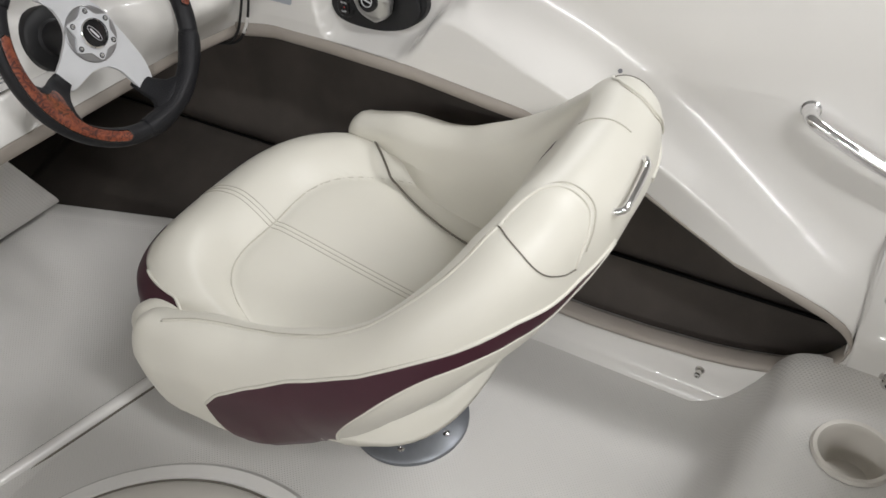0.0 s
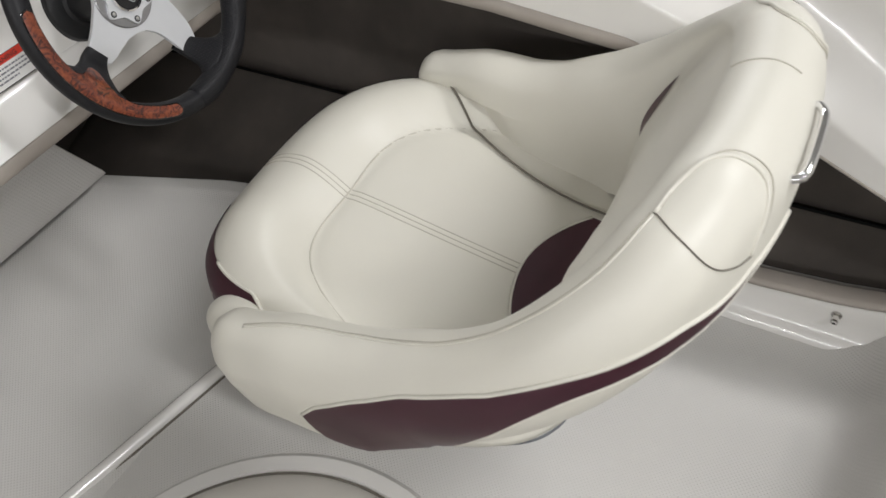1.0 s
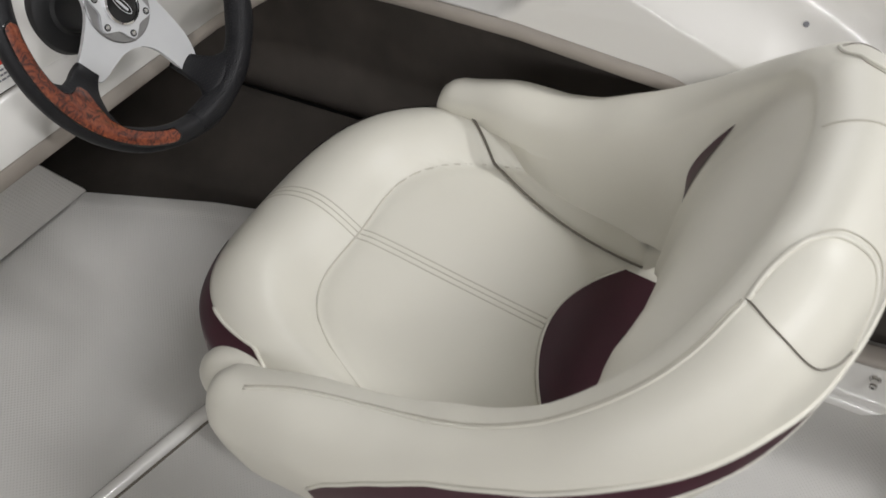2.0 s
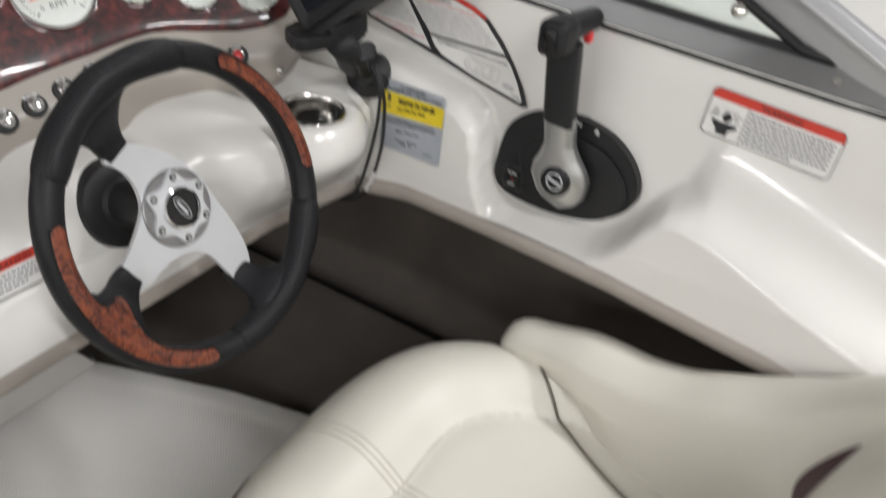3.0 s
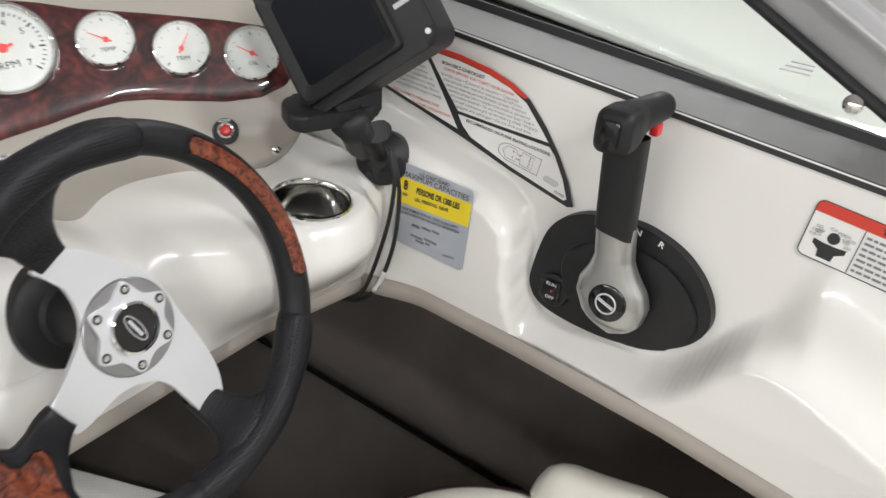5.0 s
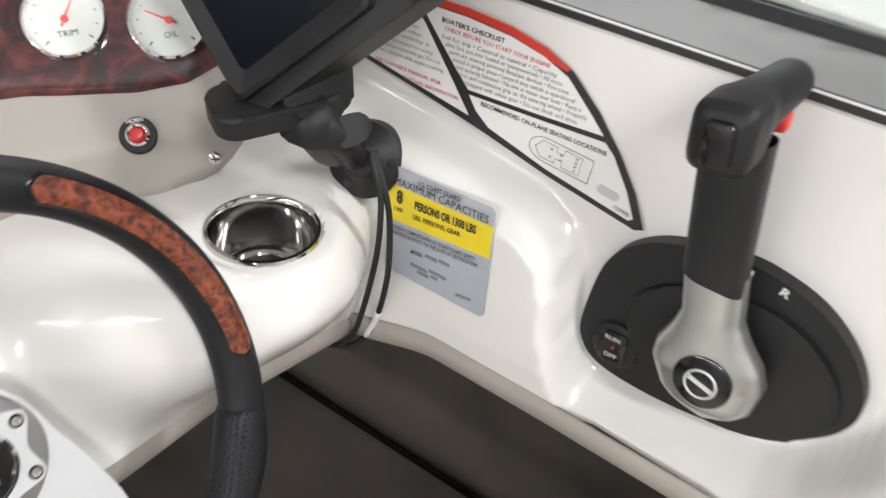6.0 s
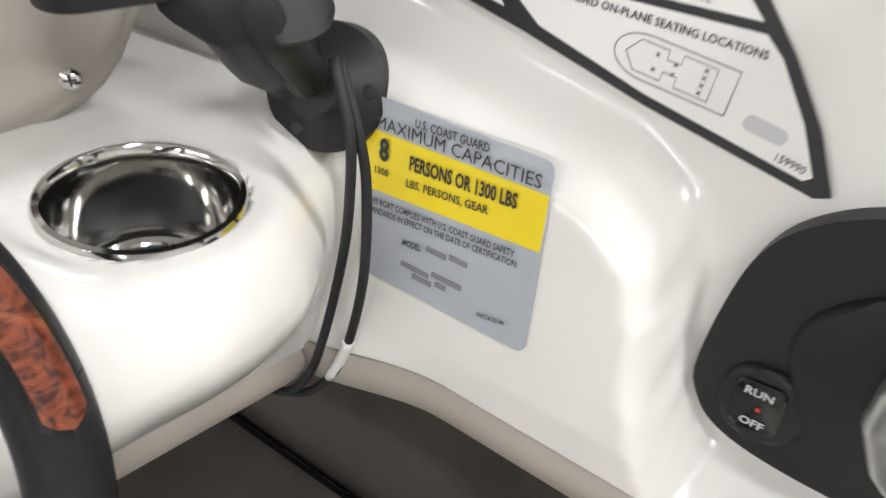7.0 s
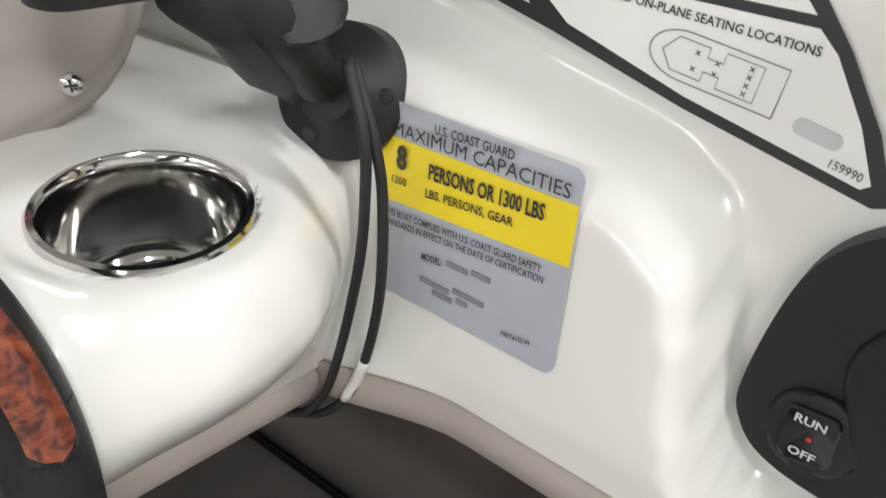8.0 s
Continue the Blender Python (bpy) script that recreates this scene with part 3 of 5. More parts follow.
def gauge(x, z, r, ticks, name, numbers, needle, dark=False, span=(225, -45)):
    base = new("gauge")
    base.parent, base.empty_display_size = console, 0.02
    base.matrix_basis = dash_point(x, z, 0.004)
    tagged(base, ("black-faced" if dark else "white-faced") + " round gauge with a chrome bezel")
    part("bezel", lathe([(r * 1.02, -0.003), (r * 1.02, 0.004), (r * 0.98, 0.0085), (r * 0.93, 0.0095), (r * 0.88, 0.007), (r * 0.865, 0.0035)], 48), CHROME, base, "chrome bezel")
    part("dial", lathe([(r * 0.88, 0.003), (r * 0.86, 0.0035), (0, 0.0035)], 48), BLACKGLOSS if dark else DIAL, base, "dial face")
    ink = WHITEINK if dark else INK
    bm = bmesh.new()
    for i in range(ticks + 1):
        a = radians(span[0] + (span[1] - span[0]) * i / ticks)
        major = i % 5 == 0
        r0, r1, w = r * (0.66 if major else 0.71), r * 0.78, r * (0.018 if major else 0.010)
        d, s = Vector((math.cos(a), math.sin(a), 0)), Vector((-math.sin(a), math.cos(a), 0))
        vs = [bm.verts.new(d * q + s * (w * k) + Vector((0, 0, 0.0040))) for q, k in ((r0, -1), (r1, -1), (r1, 1), (r0, 1))]
        bm.faces.new(vs)
    tagged(part("scale", bm, ink, base, smooth=False), kind="stuff")
    for i, txt in enumerate(numbers):
        a = radians(span[0] + (span[1] - span[0]) * i / max(1, len(numbers) - 1))
        part("numeral", moved(letters(txt, r * 0.19), Matrix.Translation((math.cos(a) * r * 0.53, math.sin(a) * r * 0.53, 0.0040))), ink, base, smooth=False)
    if name:
        part("caption", moved(letters(name, r * 0.22), Matrix.Translation((0, -r * 0.36, 0.0040))), ink, base, smooth=False)
    else:
        part("caption", box(-r * 0.35, r * 0.35, r * 0.50, r * 0.64, 0.0038, 0.0042), ink, base, "unreadable maker's bar", smooth=False)
    a = radians(needle)
    d, s = Vector((math.cos(a), math.sin(a), 0)), Vector((-math.sin(a), math.cos(a), 0))
    bm = bmesh.new()
    bm.faces.new([bm.verts.new(q + Vector((0, 0, 0.0056))) for q in (-d * r * 0.2 + s * r * 0.03, -d * r * 0.2 - s * r * 0.03, d * r * 0.62 - s * r * 0.012, d * r * 0.62 + s * r * 0.012)])
    part("needle", bm, NEEDLE, base, "red needle", smooth=False)
    part("hub", lathe([(r * 0.09, 0.0035), (r * 0.09, 0.0065), (0, 0.0068)], 20), NEEDLE, base)
    part("lens", lathe([(r * 0.87, 0.0062), (r * 0.5, 0.0072), (0, 0.0076)], 40), GLASS, base, "clear lens").visible_shadow = False


gauge(-0.038, 0.866, 0.0485, 30, "MPH", ["10", "20", "30", "40", "45", "50", "55", "60", "65"], 245)
gauge(0.030, 0.898, 0.029, 4, "", [], 270, True)
gauge(0.094, 0.876, 0.0485, 35, "RPM", ["0", "1", "2", "3", "4", "5", "6", "7"], 195)
gauge(0.181, 0.871, 0.029, 10, "TEMP", [], 150)
gauge(0.238, 0.857, 0.029, 10, "TRIM", [], 60)
gauge(0.292, 0.848, 0.029, 10, "OIL", [], 150)


def dash_button(x, z, caption, red=False):
    base = new("push_switch")
    base.parent, base.empty_display_size = console, 0.01
    base.matrix_basis = dash_point(x, z, 0.001)
    tagged(base, "chrome push switch in a black ring" if not red else "red horn button in a chrome and black ring")
    part("ring", lathe([(0.0135, -0.002), (0.0135, 0.002), (0.0125, 0.003), (0.0085, 0.003), (0.0085, 0.001)], 32), BLACK, base)
    part("collar", lathe([(0.0085, 0.001), (0.0085, 0.006), (0.0070, 0.0078), (0.0052, 0.007), (0.0050, 0.005)], 28), CHROME, base)
    part("button", lathe([(0.0050, 0.004), (0.0050, 0.0085), (0.0038, 0.0100), (0, 0.0104)], 24), REDPLASTIC if red else CHROME, base)
    part("caption", moved(letters(caption, 0.0042, bold=0.00008), Matrix.Translation((0, 0.0107, 0.0034))), WHITEINK, base, smooth=False)


for bx, bz, cap in ((-0.033, 0.784, "MASTER"), (0.005, 0.787, "BLOWER"), (0.044, 0.791, "BILGE"), (0.084, 0.797, "LIGHTS")):
    dash_button(bx, bz, cap)
dash_button(0.235, 0.785, "HORN", True)


def ignition():
    base = new("ignition_switch")
    base.parent, base.empty_display_size = console, 0.01
    base.matrix_basis = dash_point(-0.125, 0.737, 0.001)
    tagged(base, "black ignition switch with a key and ring in it")
    part("ring", lathe([(0.0165, -0.002), (0.0165, 0.004), (0.0150, 0.008), (0.0125, 0.010), (0.0105, 0.006), (0, 0.006)], 36), BLACK, base)
    part("key", moved(box(-0.0012, 0.0012, -0.006, 0.005, 0.006, 0.024, 0.0008), Matrix.Rotation(radians(-25), 4, "Z")), CHROME, base, "steel key")
    loop = [Vector((0.010 * math.cos(2 * math.pi * k / 28) + 0.004, 0.010 * math.sin(2 * math.pi * k / 28) - 0.013, 0.020 - 0.004 * math.sin(2 * math.pi * k / 28))) for k in range(29)]
    part("key_ring", tube(loop, 0.0006, 6, False), CHROME, base, "thin wire ring")


ignition()


def pan_screw(m, parent, r=0.005):
    b = new("screw")
    b.parent, b.matrix_basis, b.empty_display_size = parent, m, 0.01
    part("head", lathe([(r, -0.001), (r * 0.95, 0.001), (r * 0.6, 0.0022), (0, 0.0026)], 20), STEEL, b)
    part("slot", box(-r * 0.55, r * 0.55, -r * 0.1, r * 0.1, 0.0018, 0.0029), INK, b, smooth=False)
    part("slot", box(-r * 0.1, r * 0.1, -r * 0.55, r * 0.55, 0.0018, 0.0030), INK, b, smooth=False)


pan_screw(dash_point(0.272, 0.760, 0.001), console)

# ---------------------------------------------------------------- steering wheel
WHEEL_AT = pose(0.0216, 0.0137, 0.7335, 72, 0, 4.3) @ pose(0, 0, 0, 0, 0, -4.5) @ Matrix.Scale(0.978, 4)


def rim_arc(r, a0, a1, tr, n, z=0.0, taper=0):
    pts, rad = [], []
    for i in range(n + 1):
        t = i / n
        pts.append(polar(r, a0 + (a1 - a0) * t, z))
        k = 1.0
        if taper:
            k = min(1.0, 0.25 + 0.75 * (min(t, 1 - t) * taper) ** 0.5)
        rad.append(tr * k)
    return tube(pts, rad, 18)


HUB = -0.0235


HUBGREY = mat("hub_grey_metal", (0.42, 0.42, 0.43), 0.32, metal=1.0, vary=(60, (0.36, 0.36, 0.37), 0.5))


def steering_wheel():
    """Spokes at 121, 211 and 301 degrees; the wheel is turned from straight."""
    t = thing("steering_wheel", "black leather sports wheel with silver spokes and burl inlays", "steering wheel", at=WHEEL_AT)
    R = 0.1575
    full = [polar(R, 360 * i / 120) for i in range(121)]
    part("rim", tube(full, 0.0150, 20, False), LEATHER, t, "black leather rim", angle=None)
    flare = [(0.088, 9.5), (0.116, 10.5), (0.132, 13), (0.142, 18), (0.148, 24), (0.155, 30), (0.16, 32)]

    def horn_z(r):
        return (HUB - 0.009) * step(0.150, 0.092, r)

    def horn_bm(mid, r0=0.088, slim=1.0, sink=0.0):
        """Leather root that flares from a spoke into the rim."""
        def f(u, v):
            ang = 2 * math.pi * u
            r = r0 + (R + 0.002 - r0) * v
            c, q = math.cos(ang), math.sin(ang)
            th = 0.0075 + 0.004 * v
            p = polar(r, mid + (1 - (1 - slim) * step(0.156, 0.125, r)) * lerp_table(flare, r) * math.copysign(abs(c) ** 0.8, c))
            return p + Vector((0, 0, horn_z(r) - sink * step(0.142, 0.118, r) + th * math.copysign(abs(q) ** 0.6, q)))
        return grid(f, 32, 16, True)

    for mid, spoke, r0, slim, sink in ((112, 118, 0.088, 1.0, 0.0), (304, 296, 0.100, 0.75, 0.010)):
        n = 40
        pts, rad = [], []
        for i in range(n + 1):
            k = i / n
            pts.append(polar(R - 0.001, mid - 37 + 74 * k))
            rad.append(0.0152 + 0.0018 * step(0.0, 0.05, k) * step(1.0, 0.95, k) + 0.0012 * math.sin(k * math.pi * 3) ** 2)
        part("grip", tube(pts, rad, 20), PERF, t, "perforated leather grip", angle=None)
        part("spoke_cover", horn_bm(spoke, r0, slim, sink), PERF, t, "leather spoke cover", angle=None)
    part("spoke_cover", horn_bm(209), LEATHER, t, "leather spoke cover", angle=None)

    def band(a0, a1, inner, outer, lift):
        """A veneer band on the front of the rim that may run on to a spoke root."""
        def f(u, v):
            a = a0 + (a1 - a0) * u
            e = min(1.0, min(u, 1 - u) * abs(a1 - a0) / 2.2) ** 0.5
            ri = lerp_table(inner, a)
            m = R - 0.0005 if ri > R - 0.02 else (ri + outer) / 2
            r = m + (ri + (outer - ri) * v - m) * e
            d = r - R
            z = math.sqrt(max(0.0, 0.0157 ** 2 - d * d)) if abs(d) < 0.0157 else -1.0
            return polar(r, a, max(z, horn_z(r) + 0.0075 + 0.004 * (r - 0.088) / 0.07) + lift)
        return grid(f, 90, 12)

    tongue = [(163, 0.149), (188, 0.1485), (196, 0.146), (199.5, 0.139), (201.5, 0.124), (204.5, 0.119), (208.5, 0.1195), (211, 0.124), (214, 0.132), (220, 0.142), (229, 0.1475), (254, 0.149)]
    rim_in = [(-6, 0.1492), (62, 0.1492)]
    for a0, a1, inner in ((163, 254, tongue), (-5, 60, rim_in)):
        grown = [(a + (-0.8 if a == a0 else 0.8 if a == a1 else 0), r - 0.0016) for a, r in inner]
        part("inlay_border", band(a0 - 0.8, a1 + 0.8, grown, 0.1655, 0.0004), BLACKGLOSS, t, "black edge of the inlay", angle=None)
        part("inlay", band(a0, a1, inner, 0.1640, 0.0012), WOODRIM, t, "orange-brown burl inlay", angle=None)
    # silver spoke plate, in (degrees, radius)
    arms = [(129, 0.095), (117, 0.091), (106, 0.083), (82, 0.060), (50, 0.047), (20, 0.045), (355, 0.048), (331, 0.066), (315, 0.095), (306, 0.114), (299, 0.126), (293.5, 0.132), (290.5, 0.130), (290, 0.112), (289, 0.090), (284, 0.064), (257, 0.049), (232, 0.069), (222, 0.094), (209, 0.092), (202, 0.093), (193, 0.066), (165, 0.043), (137, 0.050), (127, 0.072)]
    outline = [tuple(polar(r, a).xy) for a, r in arms]
    part("spoke_plate", slab(smooth_loop(outline, 4), HUB - 0.012, HUB - 0.006, 0.0015), SILVER, t, "satin silver spokes", angle=50)
    # round hub plate with a six-pointed raised star and its screws
    part("hub_plate", lathe([(0.0425, HUB - 0.008), (0.0425, HUB - 0.0042), (0.0415, HUB - 0.0032), (0, HUB - 0.0032)], 64), HUBGREY, t, "grey round hub plate", angle=40)
    star = []
    for i in range(144):
        a = 360 * i / 144
        star.append(tuple(polar(0.0355 + 0.0052 * (1 - 2 * abs(math.sin(radians(3 * (a - 24)))) ** 1.2), a).xy))
    part("hub_ring", slab(star, HUB - 0.006, HUB + 0.0005, 0.0016), SILVER, t, "six-pointed silver hub ring", angle=50)
    for k in range(6):
        part("bolt_hole", lathe([(0.0042, 0.0002), (0.0042, 0.0006), (0.0036, 0.0008), (0, 0.0008)], 18), BLACK, t, "dark screw recess", at=Matrix.Translation(polar(0.0335, 24 + 60 * k, HUB + 0.0004)))
    for k in range(6):
        part("bolt", lathe([(0.0029, -0.001), (0.0029, 0.0012), (0.0025, 0.0018), (0.0015, 0.0016), (0.0013, 0.0010), (0, 0.0010)], 16), CHROME, t, at=Matrix.Translation(polar(0.0335, 24 + 60 * k, HUB + 0.0004)))
    part("badge", lathe([(0.0225, -0.003), (0.0225, 0.003), (0.0205, 0.0045), (0.0192, 0.003), (0, 0.0036)], 40), BLACKGLOSS, t, "black centre badge", at=Matrix.Translation((0, 0, HUB)))
    part("badge_ring", lathe([(0.0228, 0.0005), (0.0226, 0.0042), (0.0205, 0.0052), (0.0200, 0.0042)], 40), CHROME, t, "chrome badge ring", at=Matrix.Translation((0, 0, HUB)))
    leaf = []
    for i in range(24):
        a = 2 * math.pi * i / 24
        leaf.append((0.014 * math.cos(a), 0.0052 * math.sin(a)))
    bm = tube([Vector((x, y, 0.0042)) for x, y in leaf + leaf[:1]], 0.0005, 6, False)
    moved(bm, Matrix.Rotation(radians(-65), 4, "Z"))
    part("emblem", bm, SILVER, t, "silver oval emblem", at=Matrix.Translation((0, 0, HUB)))
    bm = moved(box(-0.009, 0.009, -0.0014, 0.0014, 0.0036, 0.0044), Matrix.Rotation(radians(-65), 4, "Z"))
    part("emblem", bm, SILVER, t, smooth=False, at=Matrix.Translation((0, 0, HUB)))
    # column sleeve behind the hub
    part("column_sleeve", lathe([(0.026, HUB - 0.012), (0.026, -0.096), (0.030, -0.100), (0.046, -0.101), (0.050, -0.104), (0.0515, -0.110), (0.053, -0.22)], 48), BLACK, t, "black steering column sleeve", at=pose(-0.006, 0.004, -0.010, 2, 0, 0))


def smooth_loop(pts, n):
    m = len(pts)
    out = []
    for i in range(m):
        a, b, c, d = [Vector((*pts[(i + k) % m], 0)) for k in (-1, 0, 1, 2)]
        for j in range(n):
            t = j / n
            p = 0.5 * (2 * b + (c - a) * t + (2 * a - 5 * b + 4 * c - d) * t * t + (3 * b - a - 3 * c + d) * t ** 3)
            out.append((p.x, p.y))
    return out


steering_wheel()

# ---------------------------------------------------------------- helm seat
SEAT_AT = pose(0.045, -0.447, 0.0, 0, 0, 4)
seat = thing("captain_chair", "cream vinyl bucket helm seat with maroon panels on a pedestal", "boat seat", at=SEAT_AT)


def shell_path(s):
    """Plan of the wrap-round back, s from -1 (left tip) over 0 (rear) to 1 (right tip): place and outward normal."""
    def at(q):
        a = abs(q)
        sg = -1 if q < 0 else 1
        w, back = 0.247, 0.225
        if a < 0.62:
            th = a / 0.62 * math.pi / 2
            c = math.copysign(abs(math.sin(th)) ** 0.80, 1)
            return Vector((sg * w * c, -0.055 - back * abs(math.cos(th)) ** 0.80))
        k = (a - 0.62) / 0.38
        return Vector((sg * (w + 0.012 * k), -0.055 + 0.235 * k))
    p = at(s)
    d = at(min(1, s + 0.01)) - at(max(-1, s - 0.01))
    n = Vector((d.y, -d.x)).normalized()
    return p, n


def shell_profile(s):
    """Cross-section (outward offset, height) from the foot of the inner face over the top to the underside."""
    a = abs(s)
    rear = step(0.62, 0.25, a)
    tip = step(0.86, 1.0, a)
    zt = lerp_table([(0, 0.755), (0.15, 0.749), (0.26, 0.720), (0.4, 0.655), (0.5, 0.607), (0.62, 0.561), (0.70, 0.540), (0.78, 0.528), (0.9, 0.521), (1.0, 0.508)], a)
    zb = lerp_table([(0, 0.495), (0.31, 0.450), (0.45, 0.408), (0.55, 0.375), (0.64, 0.345), (0.8, 0.325), (1.0, 0.325)], a)
    foot = lerp_table([(0, -0.075), (0.31, -0.072), (0.5, -0.060), (0.62, -0.030), (0.75, 0.0), (1.0, 0.0)], a)
    zin = lerp_table([(0, 0.475), (0.3, 0.43), (0.62, 0.375), (1.0, 0.43)], a)
    inn = 0.050 + 0.075 * rear
    lean = 0.025 * rear
    h = zt - zb
    zt += 0.014 * step(0.70, 0.92, s)
    prof = [(-inn - 0.004, zin), (-inn, zin + 0.03), (-0.046 - 0.6 * (inn - 0.046), zin + 0.5 * (zt - zin)), (-0.046 + lean, zt - 0.055), (-0.038 + lean, zt - 0.020), (-0.018 + lean, zt - 0.003),
            (0.008 + lean, zt), (0.032 + lean, zt - 0.016), (0.046 + lean, zt - 0.048), (0.047 + 0.8 * lean, zt - 0.40 * h), (0.040 + 0.32 * foot + 0.3 * lean, zt - 0.64 * h), (foot + 0.022, zb + 0.018), (foot - 0.045, zb)]
    k = 1.0 - 0.15 * tip
    thin = 0.05 - 0.042 * step(0.74, 1.0, a) + 0.2 * step(0.74, 0.6, a)
    return [(max(d * k, -thin - 0.002 * i * i), z) for i, (d, z) in enumerate(prof[:5])] + [(d * k, z) for d, z in prof[5:]]


def shell(s, v, off=0.0):
    p, n = shell_path(s)
    prof = shell_profile(s)
    d, z = smooth_prof(prof, v)
    if off:
        d2, z2 = smooth_prof(prof, min(1, v + 0.01))
        d1, z1 = smooth_prof(prof, max(0, v - 0.01))
        t = Vector((d2 - d1, z2 - z1)).normalized()
        d, z = d - t.y * off, z + t.x * off
    q = p + n * d
    return Vector((q.x, q.y, z))


def shell_back():
    ns, nv = 110, 60
    bm = bmesh.new()
    rows = [[bm.verts.new(shell(-1 + 2 * i / ns, j / nv)) for j in range(nv + 1)] for i in range(ns + 1)]
    for a, b in zip(rows, rows[1:]):
        for j in range(nv):
            bm.faces.new((a[j], b[j], b[j + 1], a[j + 1]))
    # rounded tips
    for row, s in ((rows[0], -1), (rows[-1], 1)):
        prev = row
        cen = sum((v.co for v in row), Vector()) / len(row)
        for k in (1, 2, 3, 4, 5):
            a = k / 5 * math.pi / 2
            f = math.cos(a) ** 0.55 if k < 5 else 0.0
            ring = [bm.verts.new((cen.x + (v.co.x - cen.x) * max(f, 0.05), cen.y + (v.co.y - cen.y) * max(f, 0.05) + 0.050 * math.sin(a), cen.z + (v.co.z - cen.z) * max(f, 0.05))) for v in row]
            for j in range(len(row) - 1):
                bm.faces.new((prev[j], ring[j], ring[j + 1], prev[j + 1]))
            prev = ring
    part("backrest", bm, VINYL, seat, "wrap-round cream vinyl back", angle=None)


shell_back()


def inner_panel():
    def f(u, v):
        k = math.sin(math.pi * u) ** 0.8
        return shell(0.365 + 0.085 * k * v, 0.140 + 0.095 * u, 0.0015)
    part("lumbar_panel", grid(f, 40, 12), MAROON, seat, "maroon vinyl panel inside the back", angle=None)


inner_panel()


def on_shell(name, pts, r, material, label="", off=0.0004):
    return part(name, tube([shell(s, v, off) for s, v in pts], r, 6), material, seat, label, angle=None)


def soft_table(table, x, w=0.028):
    """The table's line with its corners rounded."""
    return sum(lerp_table(table, x + w * k / 3) for k in (-3, -2, -1, 0, 1, 2, 3)) / 7


def samples(table, n):
    s0, s1 = table[0][0], table[-1][0]
    return [(s0 + (s1 - s0) * i / (n - 1), soft_table(table, s0 + (s1 - s0) * i / (n - 1))) for i in range(n)]


def stripes():
    for sg in (-1, 1):
        hi = [(0.06, 0.725), (0.19, 0.722), (0.265, 0.695), (0.33, 0.670), (0.395, 0.640), (0.465, 0.622), (0.55, 0.614), (0.63, 0.625), (0.725, 0.650), (0.79, 0.690), (0.84, 0.745), (0.86, 0.80)]
        lo = [(0.06, 0.728), (0.19, 0.744), (0.265, 0.730), (0.33, 0.708), (0.40, 0.690), (0.47, 0.712), (0.54, 0.78), (0.60, 0.87), (0.635, 0.97), (0.80, 0.99), (0.84, 0.93), (0.86, 0.80)]

        def f(u, v, sg=sg):
            s = 0.06 + 0.80 * u
            a, b = soft_table(hi, s), soft_table(lo, s)
            return shell(sg * s, a + (b - a) * v, 0.0018)

        part("side_panel", grid(f, 70, 10), MAROON, seat, "maroon vinyl side panel", angle=None)
        on_shell("piping", [(sg * s, v) for s, v in samples(hi, 70)], 0.0024, VINYL, "cream piping")
        on_shell("piping", [(sg * s, v) for s, v in samples(lo[:9], 50)], 0.0024, VINYL, "cream piping")
        # double stitching along the inner edge of the roll
        if sg < 0:
            line = [(0.232, 0.442), (0.30, 0.450), (0.365, 0.454), (0.50, 0.456), (0.62, 0.470), (0.70, 0.455), (0.775, 0.448), (0.85, 0.455), (0.93, 0.475), (0.985, 0.50)]
            on_shell("piping", spread(line, sg, 70), 0.0013, VINYL, "cream piping")
            on_shell("stitching", [(q, w - 0.012) for q, w in spread(line, sg, 70)], 0.0007, VINYL_SEAM)
    # head panel sewn into the top roll
    for sg in (-1, 1):
        seam = [(0.230, 0.442), (0.235, 0.504), (0.230, 0.567), (0.220, 0.621), (0.205, 0.656), (0.180, 0.684), (0.155, 0.697)]
        on_shell("seam", spread(seam, sg), 0.0008, GROOVE)
        arc = [(0.230, 0.442), (0.190, 0.433), (0.150, 0.454), (0.125, 0.490), (0.113, 0.546), (0.110, 0.604), (0.125, 0.648), (0.145, 0.680), (0.155, 0.697)]
        on_shell("piping", spread(arc, sg), 0.0022, VINYL, "cream piping")
        on_shell("stitching", [(q - sg * 0.010, w + 0.002) for q, w in spread(arc[:8], sg)], 0.0008, VINYL_SEAM)
    on_shell("seam", [(0.02, 0.36 + 0.2 * k / 20) for k in range(21)], 0.0009, VINYL_SEAM)


def spread(pts, sg, n=40):
    return [(sg * p.x, p.y) for p in smooth_path([(x, y, 0) for x, y in pts], n)]


stripes()


def dish_edge(th):
    """Share of the radius at which the front roll begins."""
    s = math.sin(th)
    return 0.83 - 0.31 * max(0.0, s) + 0.15 * max(0.0, -s)


